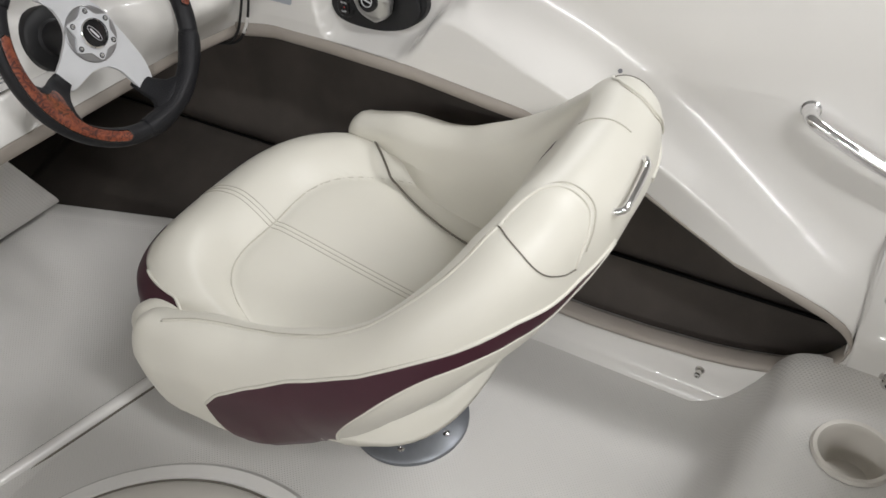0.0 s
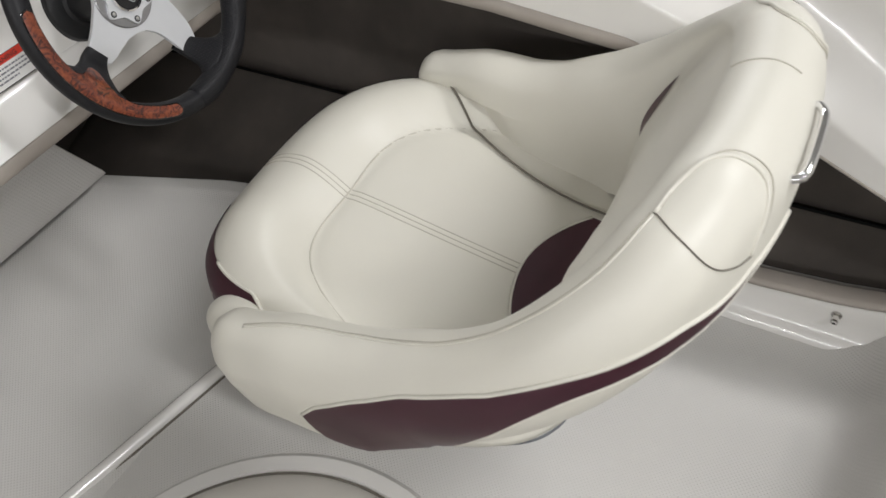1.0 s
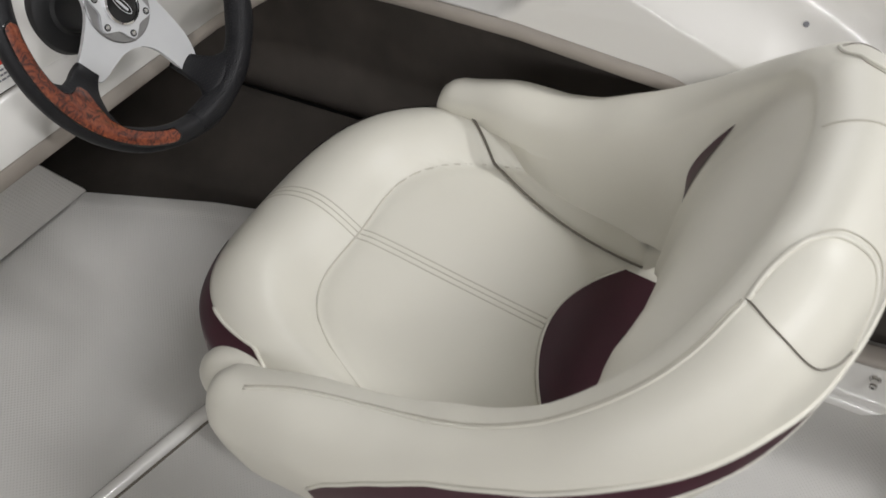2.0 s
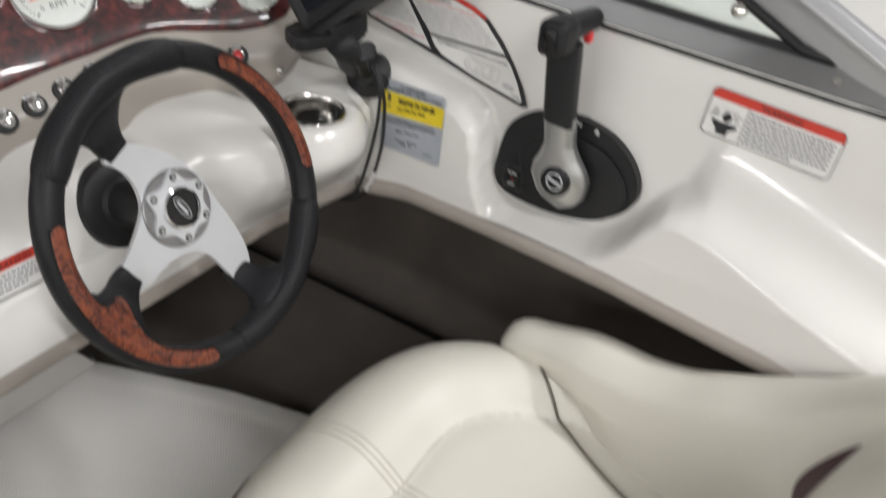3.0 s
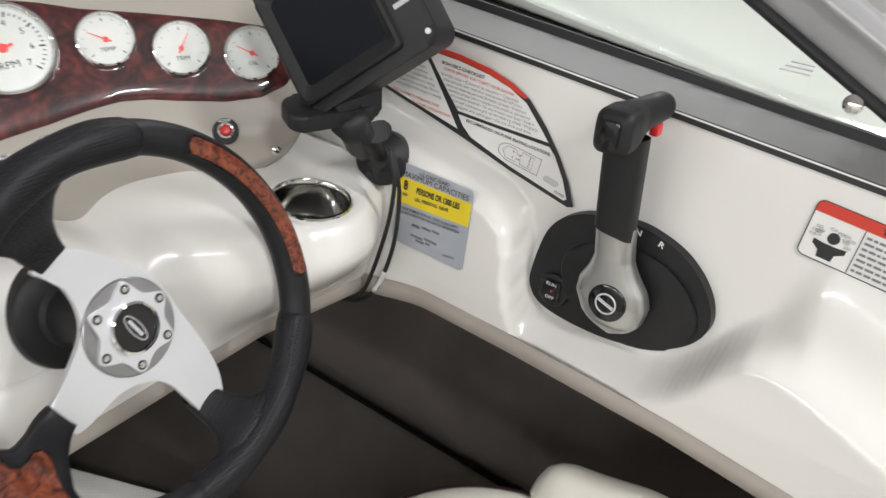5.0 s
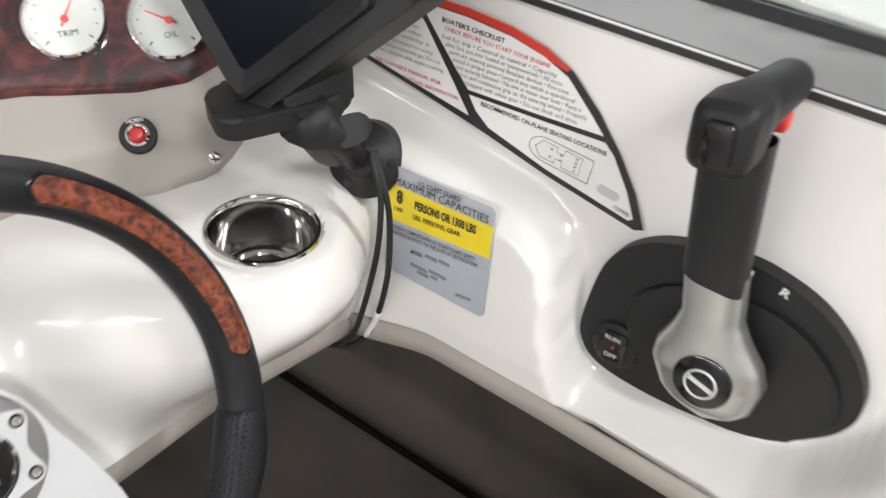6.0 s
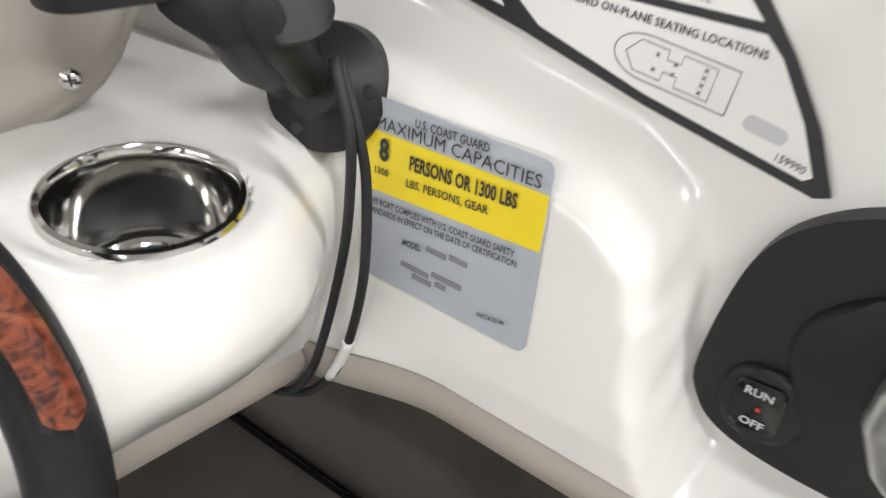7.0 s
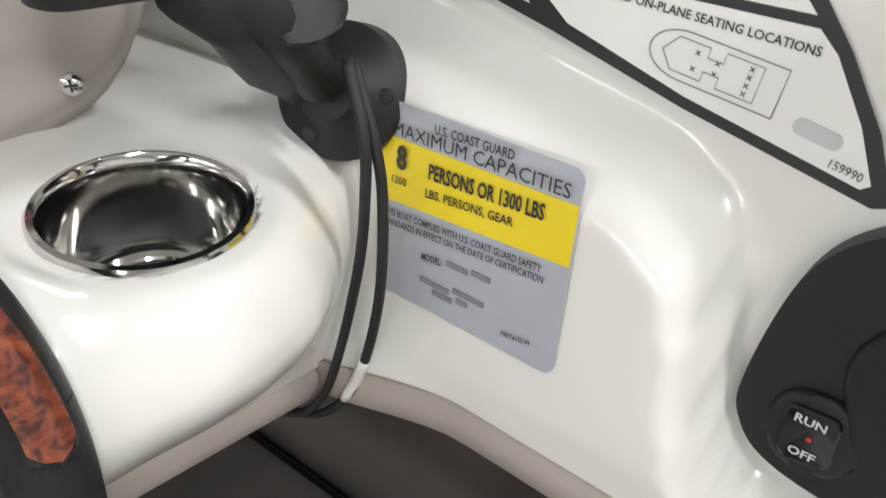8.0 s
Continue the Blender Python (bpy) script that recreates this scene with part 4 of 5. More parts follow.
def cushion_point(th, rho, drop=0.0):
    """Seat cushion, polar from its middle: a dished centre inside a raised front roll."""
    c, s = math.cos(th), math.sin(th)
    a, b = (0.268 if c > 0 else 0.250), (0.312 if s > 0 else 0.225)
    n = 3.2
    R = 1 / ((abs(c) / a) ** n + (abs(s) / b) ** n) ** (1 / n)
    q = dish_edge(th)
    crest = 0.492 - 0.012 * max(0.0, -s)
    dish = 0.454
    if rho <= q:
        z = dish - 0.006 + 0.006 * (rho / q) ** 2
        if rho > q - 0.06:
            z -= 0.003 * step(q - 0.06, q, rho)
    else:
        k = (rho - q) / (1 - q)
        rise = dish - 0.003
        z = rise + (crest - rise) * math.sin(min(1.0, k / 0.45) * math.pi / 2) if k < 0.45 else crest - 0.040 * ((k - 0.45) / 0.55) ** 2.2
        if s < -0.1:
            z = min(z, crest - 0.02 * -s)
    y = 0.055 + R * rho * s
    # the seat falls away towards its back
    fall = 0.5 * (0.20 - y + math.sqrt((0.20 - y) ** 2 + 0.004))
    return Vector((0.010 + R * rho * c, y, z + 0.008 - 0.27 * fall))


def cushion():
    nt, nr = 96, 44
    bm = bmesh.new()
    mid = bm.verts.new(cushion_point(0, 0))
    rings = []
    for j in range(1, nr + 1):
        rings.append([bm.verts.new(cushion_point(2 * math.pi * i / nt, j / nr)) for i in range(nt)])
    for k, (inset, dz) in enumerate(((1.012, 0.012), (1.016, 0.030), (1.006, 0.055), (0.97, 0.080), (0.90, 0.098), (0.6, 0.104))):
        ring = []
        for i in range(nt):
            p = cushion_point(2 * math.pi * i / nt, 1.0)
            ring.append(bm.verts.new((p.x * inset, 0.055 + (p.y - 0.055) * inset, max(p.z - dz, min(p.z - 0.02, 0.352)))))
        rings.append(ring)
    for i in range(nt):
        bm.faces.new((mid, rings[0][i], rings[0][(i + 1) % nt]))
    for a, b in zip(rings, rings[1:]):
        for i in range(nt):
            bm.faces.new((a[i], b[i], b[(i + 1) % nt], a[(i + 1) % nt]))
    bm.faces.new(rings[-1])
    part("cushion", bm, VINYL, seat, "cream vinyl seat cushion", angle=None)

    def crease(r):
        pts = []
        for i in range(61):
            th = radians(-8 + 196 * i / 60)
            pts.append(cushion_point(th, dish_edge(th) * r) + Vector((0, 0, 0.0012)))
        return pts

    part("seam", tube(crease(1.0), 0.0013, 6), VINYL_SEAM, seat, angle=None)
    # three lines of stitching down the middle
    for dx in (-0.008, 0.0, 0.008):
        pts = []
        for i in range(70):
            y = 0.355 - 0.39 * i / 69
            v = Vector((0.0 + dx, y - 0.055))
            th = math.atan2(v.y, v.x)
            lo, hi = 0.0, 1.0
            for _ in range(22):
                r = (lo + hi) / 2
                p = cushion_point(th, r)
                if (p.xy - Vector((0.010, 0.055))).length < v.length:
                    lo = r
                else:
                    hi = r
            pts.append(cushion_point(th, lo) + Vector((0, 0, 0.0003)))
        part("stitching", tube(pts, 0.0008, 6), VINYL_SEAM, seat, angle=None)

    def rear_panel(u, v):
        x = -0.112 + 0.242 * u
        yf = -0.035 - 3.2 * x * x
        y = yf + (-0.150 - 0.25 * x * x - yf) * v
        p = Vector((x, y - 0.055))
        th = math.atan2(p.y, p.x)
        r = p.length / max(1e-6, (cushion_point(th, 1.0).xy - Vector((0, 0.055))).length)
        return cushion_point(th, min(r, 1.0)) + Vector((0, 0, 0.0018))

    part("rear_panel", grid(rear_panel, 36, 14), MAROON, seat, "maroon vinyl panel at the back of the cushion", angle=None)
    pts = [rear_panel(i / 36, 0.0) for i in range(37)]
    part("piping", tube(pts, 0.0022, 6), VINYL, seat, "cream piping", angle=None)
    # maroon side pieces of the front roll
    for a0, a1, flip in ((152, 104, 1), (28, 76, 1)):
        def side(u, v, a0=a0, a1=a1):
            th = radians(a0 + (a1 - a0) * u)
            if v < 0.35:
                k = v / 0.35
                return cushion_point(th, 1.0 - 0.105 * (1 - u) ** 0.7 * min(1.0, 0.35 + 4 * u) * (1 - k)) + Vector((0, 0, 0.0016))
            p = cushion_point(th, 1.0)
            k = (v - 0.35) / 0.65
            ins = 1.002 + 0.017 * math.sin(min(1.0, k * 1.6) * math.pi / 2)
            return Vector((0.010 + (p.x - 0.010) * ins, 0.055 + (p.y - 0.055) * ins, p.z + 0.0016 - 0.062 * k))
        part("front_panel", grid(side, 30, 16), MAROON, seat, "maroon vinyl panel on the front roll", angle=None)
        if a0 > 90:
            pts = [side(i / 40, 0.0) for i in range(21)]
            part("piping", tube(pts, 0.0022, 6), VINYL, seat, "cream piping", angle=None)
    # dark bead for the shade in the deep seam between cushion and inside back
    for sg in (1,):
        pts = []
        for i in range(40):
            t = i / 39
            x, y = sg * (0.262 - 0.25 * t + 0.135 * t * t) + 0.002, 0.215 - 0.323 * t
            p = Vector((x - 0.010, y - 0.055))
            th = math.atan2(p.y, p.x)
            r = p.length / (cushion_point(th, 1.0).xy - Vector((0.010, 0.055))).length
            pts.append(cushion_point(th, min(1.0, r)) + Vector((0, 0, 0.004)))
        part("seam", tube(pts, 0.0019, 6), GROOVE, seat, angle=None)


cushion()


def seat_stand():
    part("shell_pan", slab(round_rect(0.26, 0.24, 0.09, 8), 0.335, 0.375, 0.01), BLACK, seat, "black seat pan")
    part("post", lathe([(0.036, 0.15), (0.036, 0.34)], 32), MAROON, seat, "dark pedestal post")
    base = part("base_plate", lathe([(0.100, FLOOR + 0.001), (0.100, FLOOR + 0.008), (0.094, FLOOR + 0.013), (0.050, FLOOR + 0.022), (0.045, FLOOR + 0.045), (0.036, FLOOR + 0.05)], 48), BASEGREY, seat, "grey cast base plate")
    for k in range(6):
        part("bolt", lathe([(0.006, 0), (0.006, 0.003), (0.003, 0.0045), (0.0028, 0.003), (0, 0.003)], 14), CHROME, base, at=Matrix.Translation(polar(0.078, 20 + 60 * k, FLOOR + 0.0152)))
    # grab handle on the back
    pts = [shell(q, w, o) for q, w, o in ((-0.068, 0.662, -0.002), (-0.066, 0.661, 0.005), (-0.054, 0.659, 0.010), (-0.002, 0.645, 0.010), (0.011, 0.642, 0.005), (0.015, 0.642, -0.002))]
    part("grab_handle", tube(smooth_path(pts, 24), 0.0042, 10), CHROME, seat, "chrome grab handle", angle=None)


seat_stand()


def seat_lobes():
    """Padded ears below the front corners, between cushion and back."""
    for sg in (-1, 1):
        def f(u, v, sg=sg):
            a, b = 2 * math.pi * u, math.pi * v
            return Vector((sg * 0.222 + 0.040 * math.sin(b) * math.cos(a), 0.215 + 0.070 * math.sin(b) * math.sin(a), 0.437 - (0.02 if sg > 0 else 0.0) + 0.042 * math.cos(b)))
        part("padded_ear", grid(f, 32, 16, True), VINYL, seat, "cream padded ear below the cushion", angle=None)


seat_lobes()

# ---------------------------------------------------------------- on the side wall


def wall_place(y, z, off=0.001):
    return Vector((wall_x(y, z) - off, y, z))


def wall_pose(y, z, off=0.0):
    """Pose on the wall: x aft, y up the wall, z into the cockpit."""
    ey = (wall_place(y, z + 0.02, 0) - wall_place(y, z - 0.02, 0)).normalized()
    ex = (wall_place(y - 0.02, z, 0) - wall_place(y + 0.02, z, 0)).normalized()
    ez = ex.cross(ey).normalized()
    ex = ey.cross(ez)
    m = Matrix((ex, ey, ez)).transposed().to_4x4()
    m.translation = wall_place(y, z, 0) + ez * off
    return m


def outline_part(name, pts, off, material, parent, label=""):
    bm = bmesh.new()
    top = [bm.verts.new((x, y, off)) for x, y in pts]
    low = [bm.verts.new((x, y, off - 0.0008)) for x, y in pts]
    bm.faces.new(top)
    for k in range(len(top)):
        bm.faces.new((top[k], low[k], low[(k + 1) % len(top)], top[(k + 1) % len(top)]))
    return part(name, bm, material, parent, label, smooth=False)


def words(txt, x, y, size, material, parent, align="LEFT", squeeze=1.0, bold=0.0, turn=0.0, off=0.0024):
    bm = moved(letters(txt, size, align, squeeze, bold), Matrix.Translation((x, y, off)) @ Matrix.Rotation(radians(turn), 4, "Z"))
    return part("lettering", bm, material, parent, smooth=False)


def text_bars(x0, x1, y0, rows, pitch, h, material, parent, seed=1, off=0.0022, turn=0.0):
    """Unreadable small print as broken bars."""
    rng = random.Random(seed)
    bm = bmesh.new()
    for r in range(rows):
        x = x0
        end = x1 if r < rows - 1 else x0 + (x1 - x0) * 0.6
        while x < end - 0.001:
            w = min(rng.uniform(0.0025, 0.008), end - x)
            y = y0 - r * pitch
            bm.faces.new([bm.verts.new(p) for p in ((x, y - h / 2, off), (x + w, y - h / 2, off), (x + w, y + h / 2, off), (x, y + h / 2, off))])
            x += w + 0.0012
    if turn:
        moved(bm, Matrix.Rotation(radians(turn), 4, "Z"))
    return part("small_print", bm, material, parent, smooth=False)


def capacity_label():
    w, h = 0.100, 0.092
    t = thing("capacity_label", "silver and yellow maximum capacities sticker on the side wall", "sticker", at=wall_pose(-0.007, 0.7015, 0.0012) @ pose(0, 0, 0, 0, 0, -1.5))
    outline_part("backing", round_rect(w, h, 0.005), 0.0008, SILVERSTICK, t)
    outline_part("yellow_band", [(-w / 2, 0.0300), (w / 2 - 0.0005, 0.0318), (w / 2 - 0.0005, 0.0060), (-w / 2, 0.0000)], 0.0014, YELLOW, t, "yellow band")
    def line(txt, x0, x1, y0, y1, size, bold=0.0):
        bm = letters(txt, size, "LEFT", 1.0, bold)
        lo, hi = min(v.co.x for v in bm.verts), max(v.co.x for v in bm.verts)
        for v in bm.verts:
            u = (v.co.x - lo) / (hi - lo)
            v.co.x, v.co.y = x0 + u * (x1 - x0), v.co.y + y0 + u * (y1 - y0)
        part("lettering", moved(bm, Matrix.Translation((0, 0, 0.0024))), INK, t, smooth=False)

    line("U.S. COAST GUARD", -0.0205, 0.0195, 0.0407, 0.0423, 0.0058, 0.00008)
    line("MAXIMUM CAPACITIES", -0.0430, 0.0460, 0.0345, 0.0366, 0.0088)
    line("8", -0.0405, -0.0345, 0.0220, 0.0220, 0.0150, 0.0005)
    line("1300", -0.0425, -0.0340, 0.0112, 0.0118, 0.0050, 0.00008)
    line("PERSONS OR 1300 LBS", -0.0220, 0.0362, 0.0212, 0.0242, 0.0096, 0.00028)
    line("LBS. PERSONS, GEAR", -0.0230, 0.0228, 0.0112, 0.0150, 0.0056, 0.00008)
    line("THIS BOAT COMPLIES WITH U.S. COAST GUARD SAFETY", -0.0460, 0.0386, -0.0050, 0.0008, 0.0046, 0.00006)
    line("STANDARDS IN EFFECT ON THE DATE OF CERTIFICATION", -0.0465, 0.0402, -0.0100, -0.0036, 0.0046, 0.00006)
    line("MODEL:", -0.0225, -0.0110, -0.0192, -0.0180, 0.0046, 0.00010)
    line("PART#152144", 0.0240, 0.0385, -0.0368, -0.0346, 0.0034, 0.00005)
    for x0, x1, y in ((-0.009, 0.0025, -0.0172), (0.0045, 0.0145, -0.0160), (-0.0233, -0.0065, -0.0312), (-0.0045, 0.0126, -0.0290), (-0.0157, -0.0045, -0.0350), (-0.002, 0.0041, -0.0332)):
        outline_part("print_bar", [(x0, y - 0.0012), (x1, y - 0.0012), (x1, y + 0.0012), (x0, y + 0.0012)], 0.0016, GREYINK, t)


capacity_label()


def checklist_label():
    """Black-edged sticker of three white fields under a red arc."""
    t = thing("checklist_label", "black-bordered white boating checklist sticker with a red top", "sticker", at=wall_pose(-0.03, 0.805, 0.0012))
    o = (-0.03, 0.805)

    def loc(y, z):
        return (-(y - o[0]), (z - o[1]) * 1.012)

    outer = [loc(*p) for p in ((0.128, 0.811), (0.124, 0.842), (0.09, 0.860), (0.05, 0.8625), (0.004, 0.859), (-0.033, 0.8535), (-0.061, 0.846), (-0.083, 0.835), (-0.106, 0.8135), (-0.125, 0.790), (-0.140, 0.767), (-0.1500, 0.7445), (-0.1440, 0.7425), (-0.073, 0.7595), (-0.015, 0.7765), (0.047, 0.7925), (0.10, 0.805))]
    outline_part("border", outer, 0.0008, INK, t, "black border")
    red = [loc(*p) for p in ((0.052, 0.8630), (0.004, 0.8600), (-0.033, 0.8545), (-0.061, 0.8465), (-0.081, 0.8365), (-0.078, 0.8345), (-0.058, 0.8415), (-0.033, 0.8490), (0.004, 0.8545), (0.050, 0.8575))]
    outline_part("red_arc", red, 0.0013, REDINK, t, "red arc")
    f1 = [loc(*p) for p in ((0.118, 0.8135), (0.114, 0.840), (0.088, 0.855), (0.055, 0.857), (0.040, 0.842), (0.026, 0.824), (0.012, 0.806), (-0.004, 0.7850), (0.047, 0.7965), (0.095, 0.808))]
    f2 = [loc(*p) for p in ((0.046, 0.8565), (0.004, 0.8535), (-0.033, 0.8480), (-0.060, 0.8405), (-0.080, 0.8310), (-0.101, 0.8105), (-0.1115, 0.7995), (-0.06, 0.8010), (-0.002, 0.8035), (0.012, 0.818), (0.030, 0.838))]
    f3 = [loc(*p) for p in ((-0.003, 0.8000), (-0.06, 0.7975), (-0.1135, 0.7955), (-0.1210, 0.7885), (-0.1340, 0.7680), (-0.1420, 0.7500), (-0.1390, 0.7480), (-0.073, 0.7640), (-0.022, 0.7805), (-0.010, 0.790))]
    for f in (f1, f2, f3):
        outline_part("field", f, 0.0013, PAPER, t, "white field")

    def line(txt, a, b, size, ink, bold=0.0):
        """A line of print from place a to place b on the wall."""
        p, q = Vector(loc(*a)), Vector(loc(*b))
        bm = letters(txt, size, "LEFT", 1.0, bold)
        w = max(v.co.x for v in bm.verts)
        for v in bm.verts:
            v.co.x *= (q - p).length / w
        turn = math.atan2(q.y - p.y, q.x - p.x)
        part("lettering", moved(bm, Matrix.Translation((p.x, p.y, 0.002)) @ Matrix.Rotation(turn, 4, "Z")), ink, t, smooth=False)

    left = ("engine is off", "Do not operate when", "a forward area when", "area when visibility is", "avoid potential exposure to running", "and carbon monoxide gas. Do not", "swim platform while engine is running")
    for i, txt in enumerate(left):
        line(txt, (0.100 - 0.003 * i, 0.847 - 0.0053 * i), (0.052 - 0.0052 * i - 0.002 * (i % 2), 0.8435 - 0.0053 * i), 0.0042, GREYINK)
    line("SEE OWNER'S MANUAL FOR", (0.085, 0.8070), (0.022, 0.8020), 0.0042, REDINK)
    line("FURTHER INFORMATION", (0.057, 0.7985), (0.006, 0.7950), 0.0042, REDINK)
    line("BOATER'S CHECKLIST", (0.025, 0.8480), (-0.029, 0.8440), 0.0046, INK, 0.00008)
    line("CHECK BEFORE YOU START YOUR ENGINE", (0.022, 0.8425), (-0.066, 0.8355), 0.0042, REDINK)
    right = ("fuel for trip \u2022 Control in neutral \u2022 Capacity", "plate (are you over loaded or overpowered) \u2022 All occu-", "pants are wearing personal flotation devices \u2022 Everyone", "seated in proper place \u2022 Lanyard stop switch is operational",
             "and securely fastened \u2022 No one in water near boat \u2022 Keep a", "firm and continuous grip on the steering wheel \u2022 Properly", "equipped with safety gear \u2022 Do not drink and drive.")
    for i, txt in enumerate(right):
        line(txt, (0.024 - 0.0036 * i, 0.8365 - 0.0047 * i), (-0.072 - 0.0052 * min(i, 5) + (0.006 if i == 6 else 0), 0.8305 - 0.0045 * i), 0.0044, GREYINK)
    line("RECOMMENDED ON-PLANE SEATING LOCATIONS", (-0.014, 0.7965), (-0.1160, 0.7885), 0.0046, INK, 0.00006)
    # plan of a hull with its seats
    q = loc(-0.083, 0.7760)
    hull = [(-0.012 - 0.014 * math.sin(radians(a)), -0.0088 * math.cos(radians(a))) for a in range(0, 181, 15)]
    hull = [(0.024, -0.0088)] + hull + [(0.024, 0.0088), (0.024, -0.0088)]
    m = Matrix.Translation((q[0], q[1], 0.0018)) @ Matrix.Rotation(radians(-9), 4, "Z")
    part("boat_plan", moved(tube([Vector((x, y, 0)) for x, y in hull], 0.00025, 4), m), GREYINK, t, smooth=False)
    inner = [(-0.021, 0.0), (-0.016, 0.0062), (-0.004, 0.0062), (-0.004, 0.0025), (0.002, 0.0025), (0.002, 0.0065), (0.016, 0.0065), (0.016, -0.0065), (0.002, -0.0065), (0.002, -0.0025), (-0.004, -0.0025), (-0.004, -0.0062), (-0.016, -0.0062), (-0.021, 0.0)]
    part("boat_plan", moved(tube([Vector((x, y, 0)) for x, y in inner], 0.00022, 4), m), GREYINK, t, smooth=False)
    bm = bmesh.new()
    for x, y in ((-0.008, 0.003), (0.0, 0.002), (-0.008, -0.003), (0.0, -0.002), (0.012, 0.0045), (0.012, 0.0015), (0.012, -0.0015), (0.012, -0.0045)):
        for a in (45, -45):
            d = polar(0.0012, a)
            s = polar(0.0002, a + 90)
            bm.faces.new([bm.verts.new(Vector((x, y, 0)) + w) for w in (d + s, d - s, -d - s, -d + s)])
    part("seat_mark", moved(bm, m), INK, t, smooth=False)
    q = loc(-0.1215, 0.7625)
    part("association_mark", moved(slab(round_rect(0.017, 0.006, 0.0028), 0.0010, 0.0019), Matrix.Translation((q[0], q[1], 0)) @ Matrix.Rotation(radians(-12), 4, "Z")), GREYLIGHT, t, "pale grey logo shape", smooth=False)
    q = loc(-0.1330, 0.7530)
    words("159990", q[0], q[1], 0.0046, INK, t, "CENTER", 0.9, turn=-12, off=0.002)


GREYLIGHT = mat("pale_grey_ink", (0.55, 0.55, 0.56), 0.5)
checklist_label()


def warning_label(name, m, w, h, picture):
    t = thing(name, "white warning sticker with a red heading", "sticker", "warning stickers", at=m)
    outline_part("backing", round_rect(w, h, 0.006), 0.0008, PAPER, t)
    edge = round_rect(w, h, 0.006)
    part("border", tube([Vector((x * 0.995, y * 0.99, 0.0009)) for x, y in edge + edge[:1]], 0.0005, 4, False), INK, t, smooth=False)
    cut = h / 2 - 0.0105
    outline_part("heading", [p for p in round_rect(w * 0.99, h * 0.985, 0.0058) if p[1] > 0.25 * h] + [(-w * 0.495, cut), (w * 0.495, cut)], 0.0014, REDINK, t, "red heading band")
    words("WARNING", 0.005 if picture else 0.0, h / 2 - 0.0058, 0.0080, INK, t, "CENTER", 1.1, 0.0001, off=0.0018)
    x0 = -w / 2 + 0.006
    if picture:
        div = -w / 2 + 0.042
        outline_part("divider", [(div, -h / 2 + 0.001), (div + 0.0008, -h / 2 + 0.001), (div + 0.0008, cut), (div, cut)], 0.0013, INK, t)
        # plain pictogram blocks and small rings round them
        cx, cy = -w / 2 + 0.022, -0.008
        part("pictogram", moved(slab(round_rect(0.010, 0.010, 0.005), 0.0008, 0.0014), Matrix.Translation((cx + 0.001, cy + 0.006, 0))), INK, t, smooth=False)
        part("pictogram", moved(slab([(-0.013, 0.004), (-0.005, 0.003), (0.006, 0.003), (0.014, 0.004), (0.014, 0.000), (0.007, -0.004), (0.006, -0.010), (-0.006, -0.010), (-0.007, -0.004), (-0.013, 0.000)], 0.0008, 0.0014), Matrix.Translation((cx, cy - 0.0035, 0))), INK, t, smooth=False)
        rng = random.Random(4)
        for _ in range(13):
            a = rng.uniform(-20, 200)
            r = rng.uniform(0.011, 0.017)
            words("CO", cx + r * math.cos(radians(a)), cy + 0.004 + r * 0.75 * math.sin(radians(a)), 0.0036, INK, t, "CENTER", off=0.0016)
        x0 = div + 0.003
    text_bars(x0, w / 2 - 0.006, cut - 0.005, 7 if picture else 4, 0.0050, 0.0022, GREYINK, t, 7, 0.0016)
    return t


warning_label("warning_label", wall_pose(-0.4295, 0.7862, 0.0012) @ pose(0, 0, 0, 0, 0, -6.8), 0.139, 0.051, True)


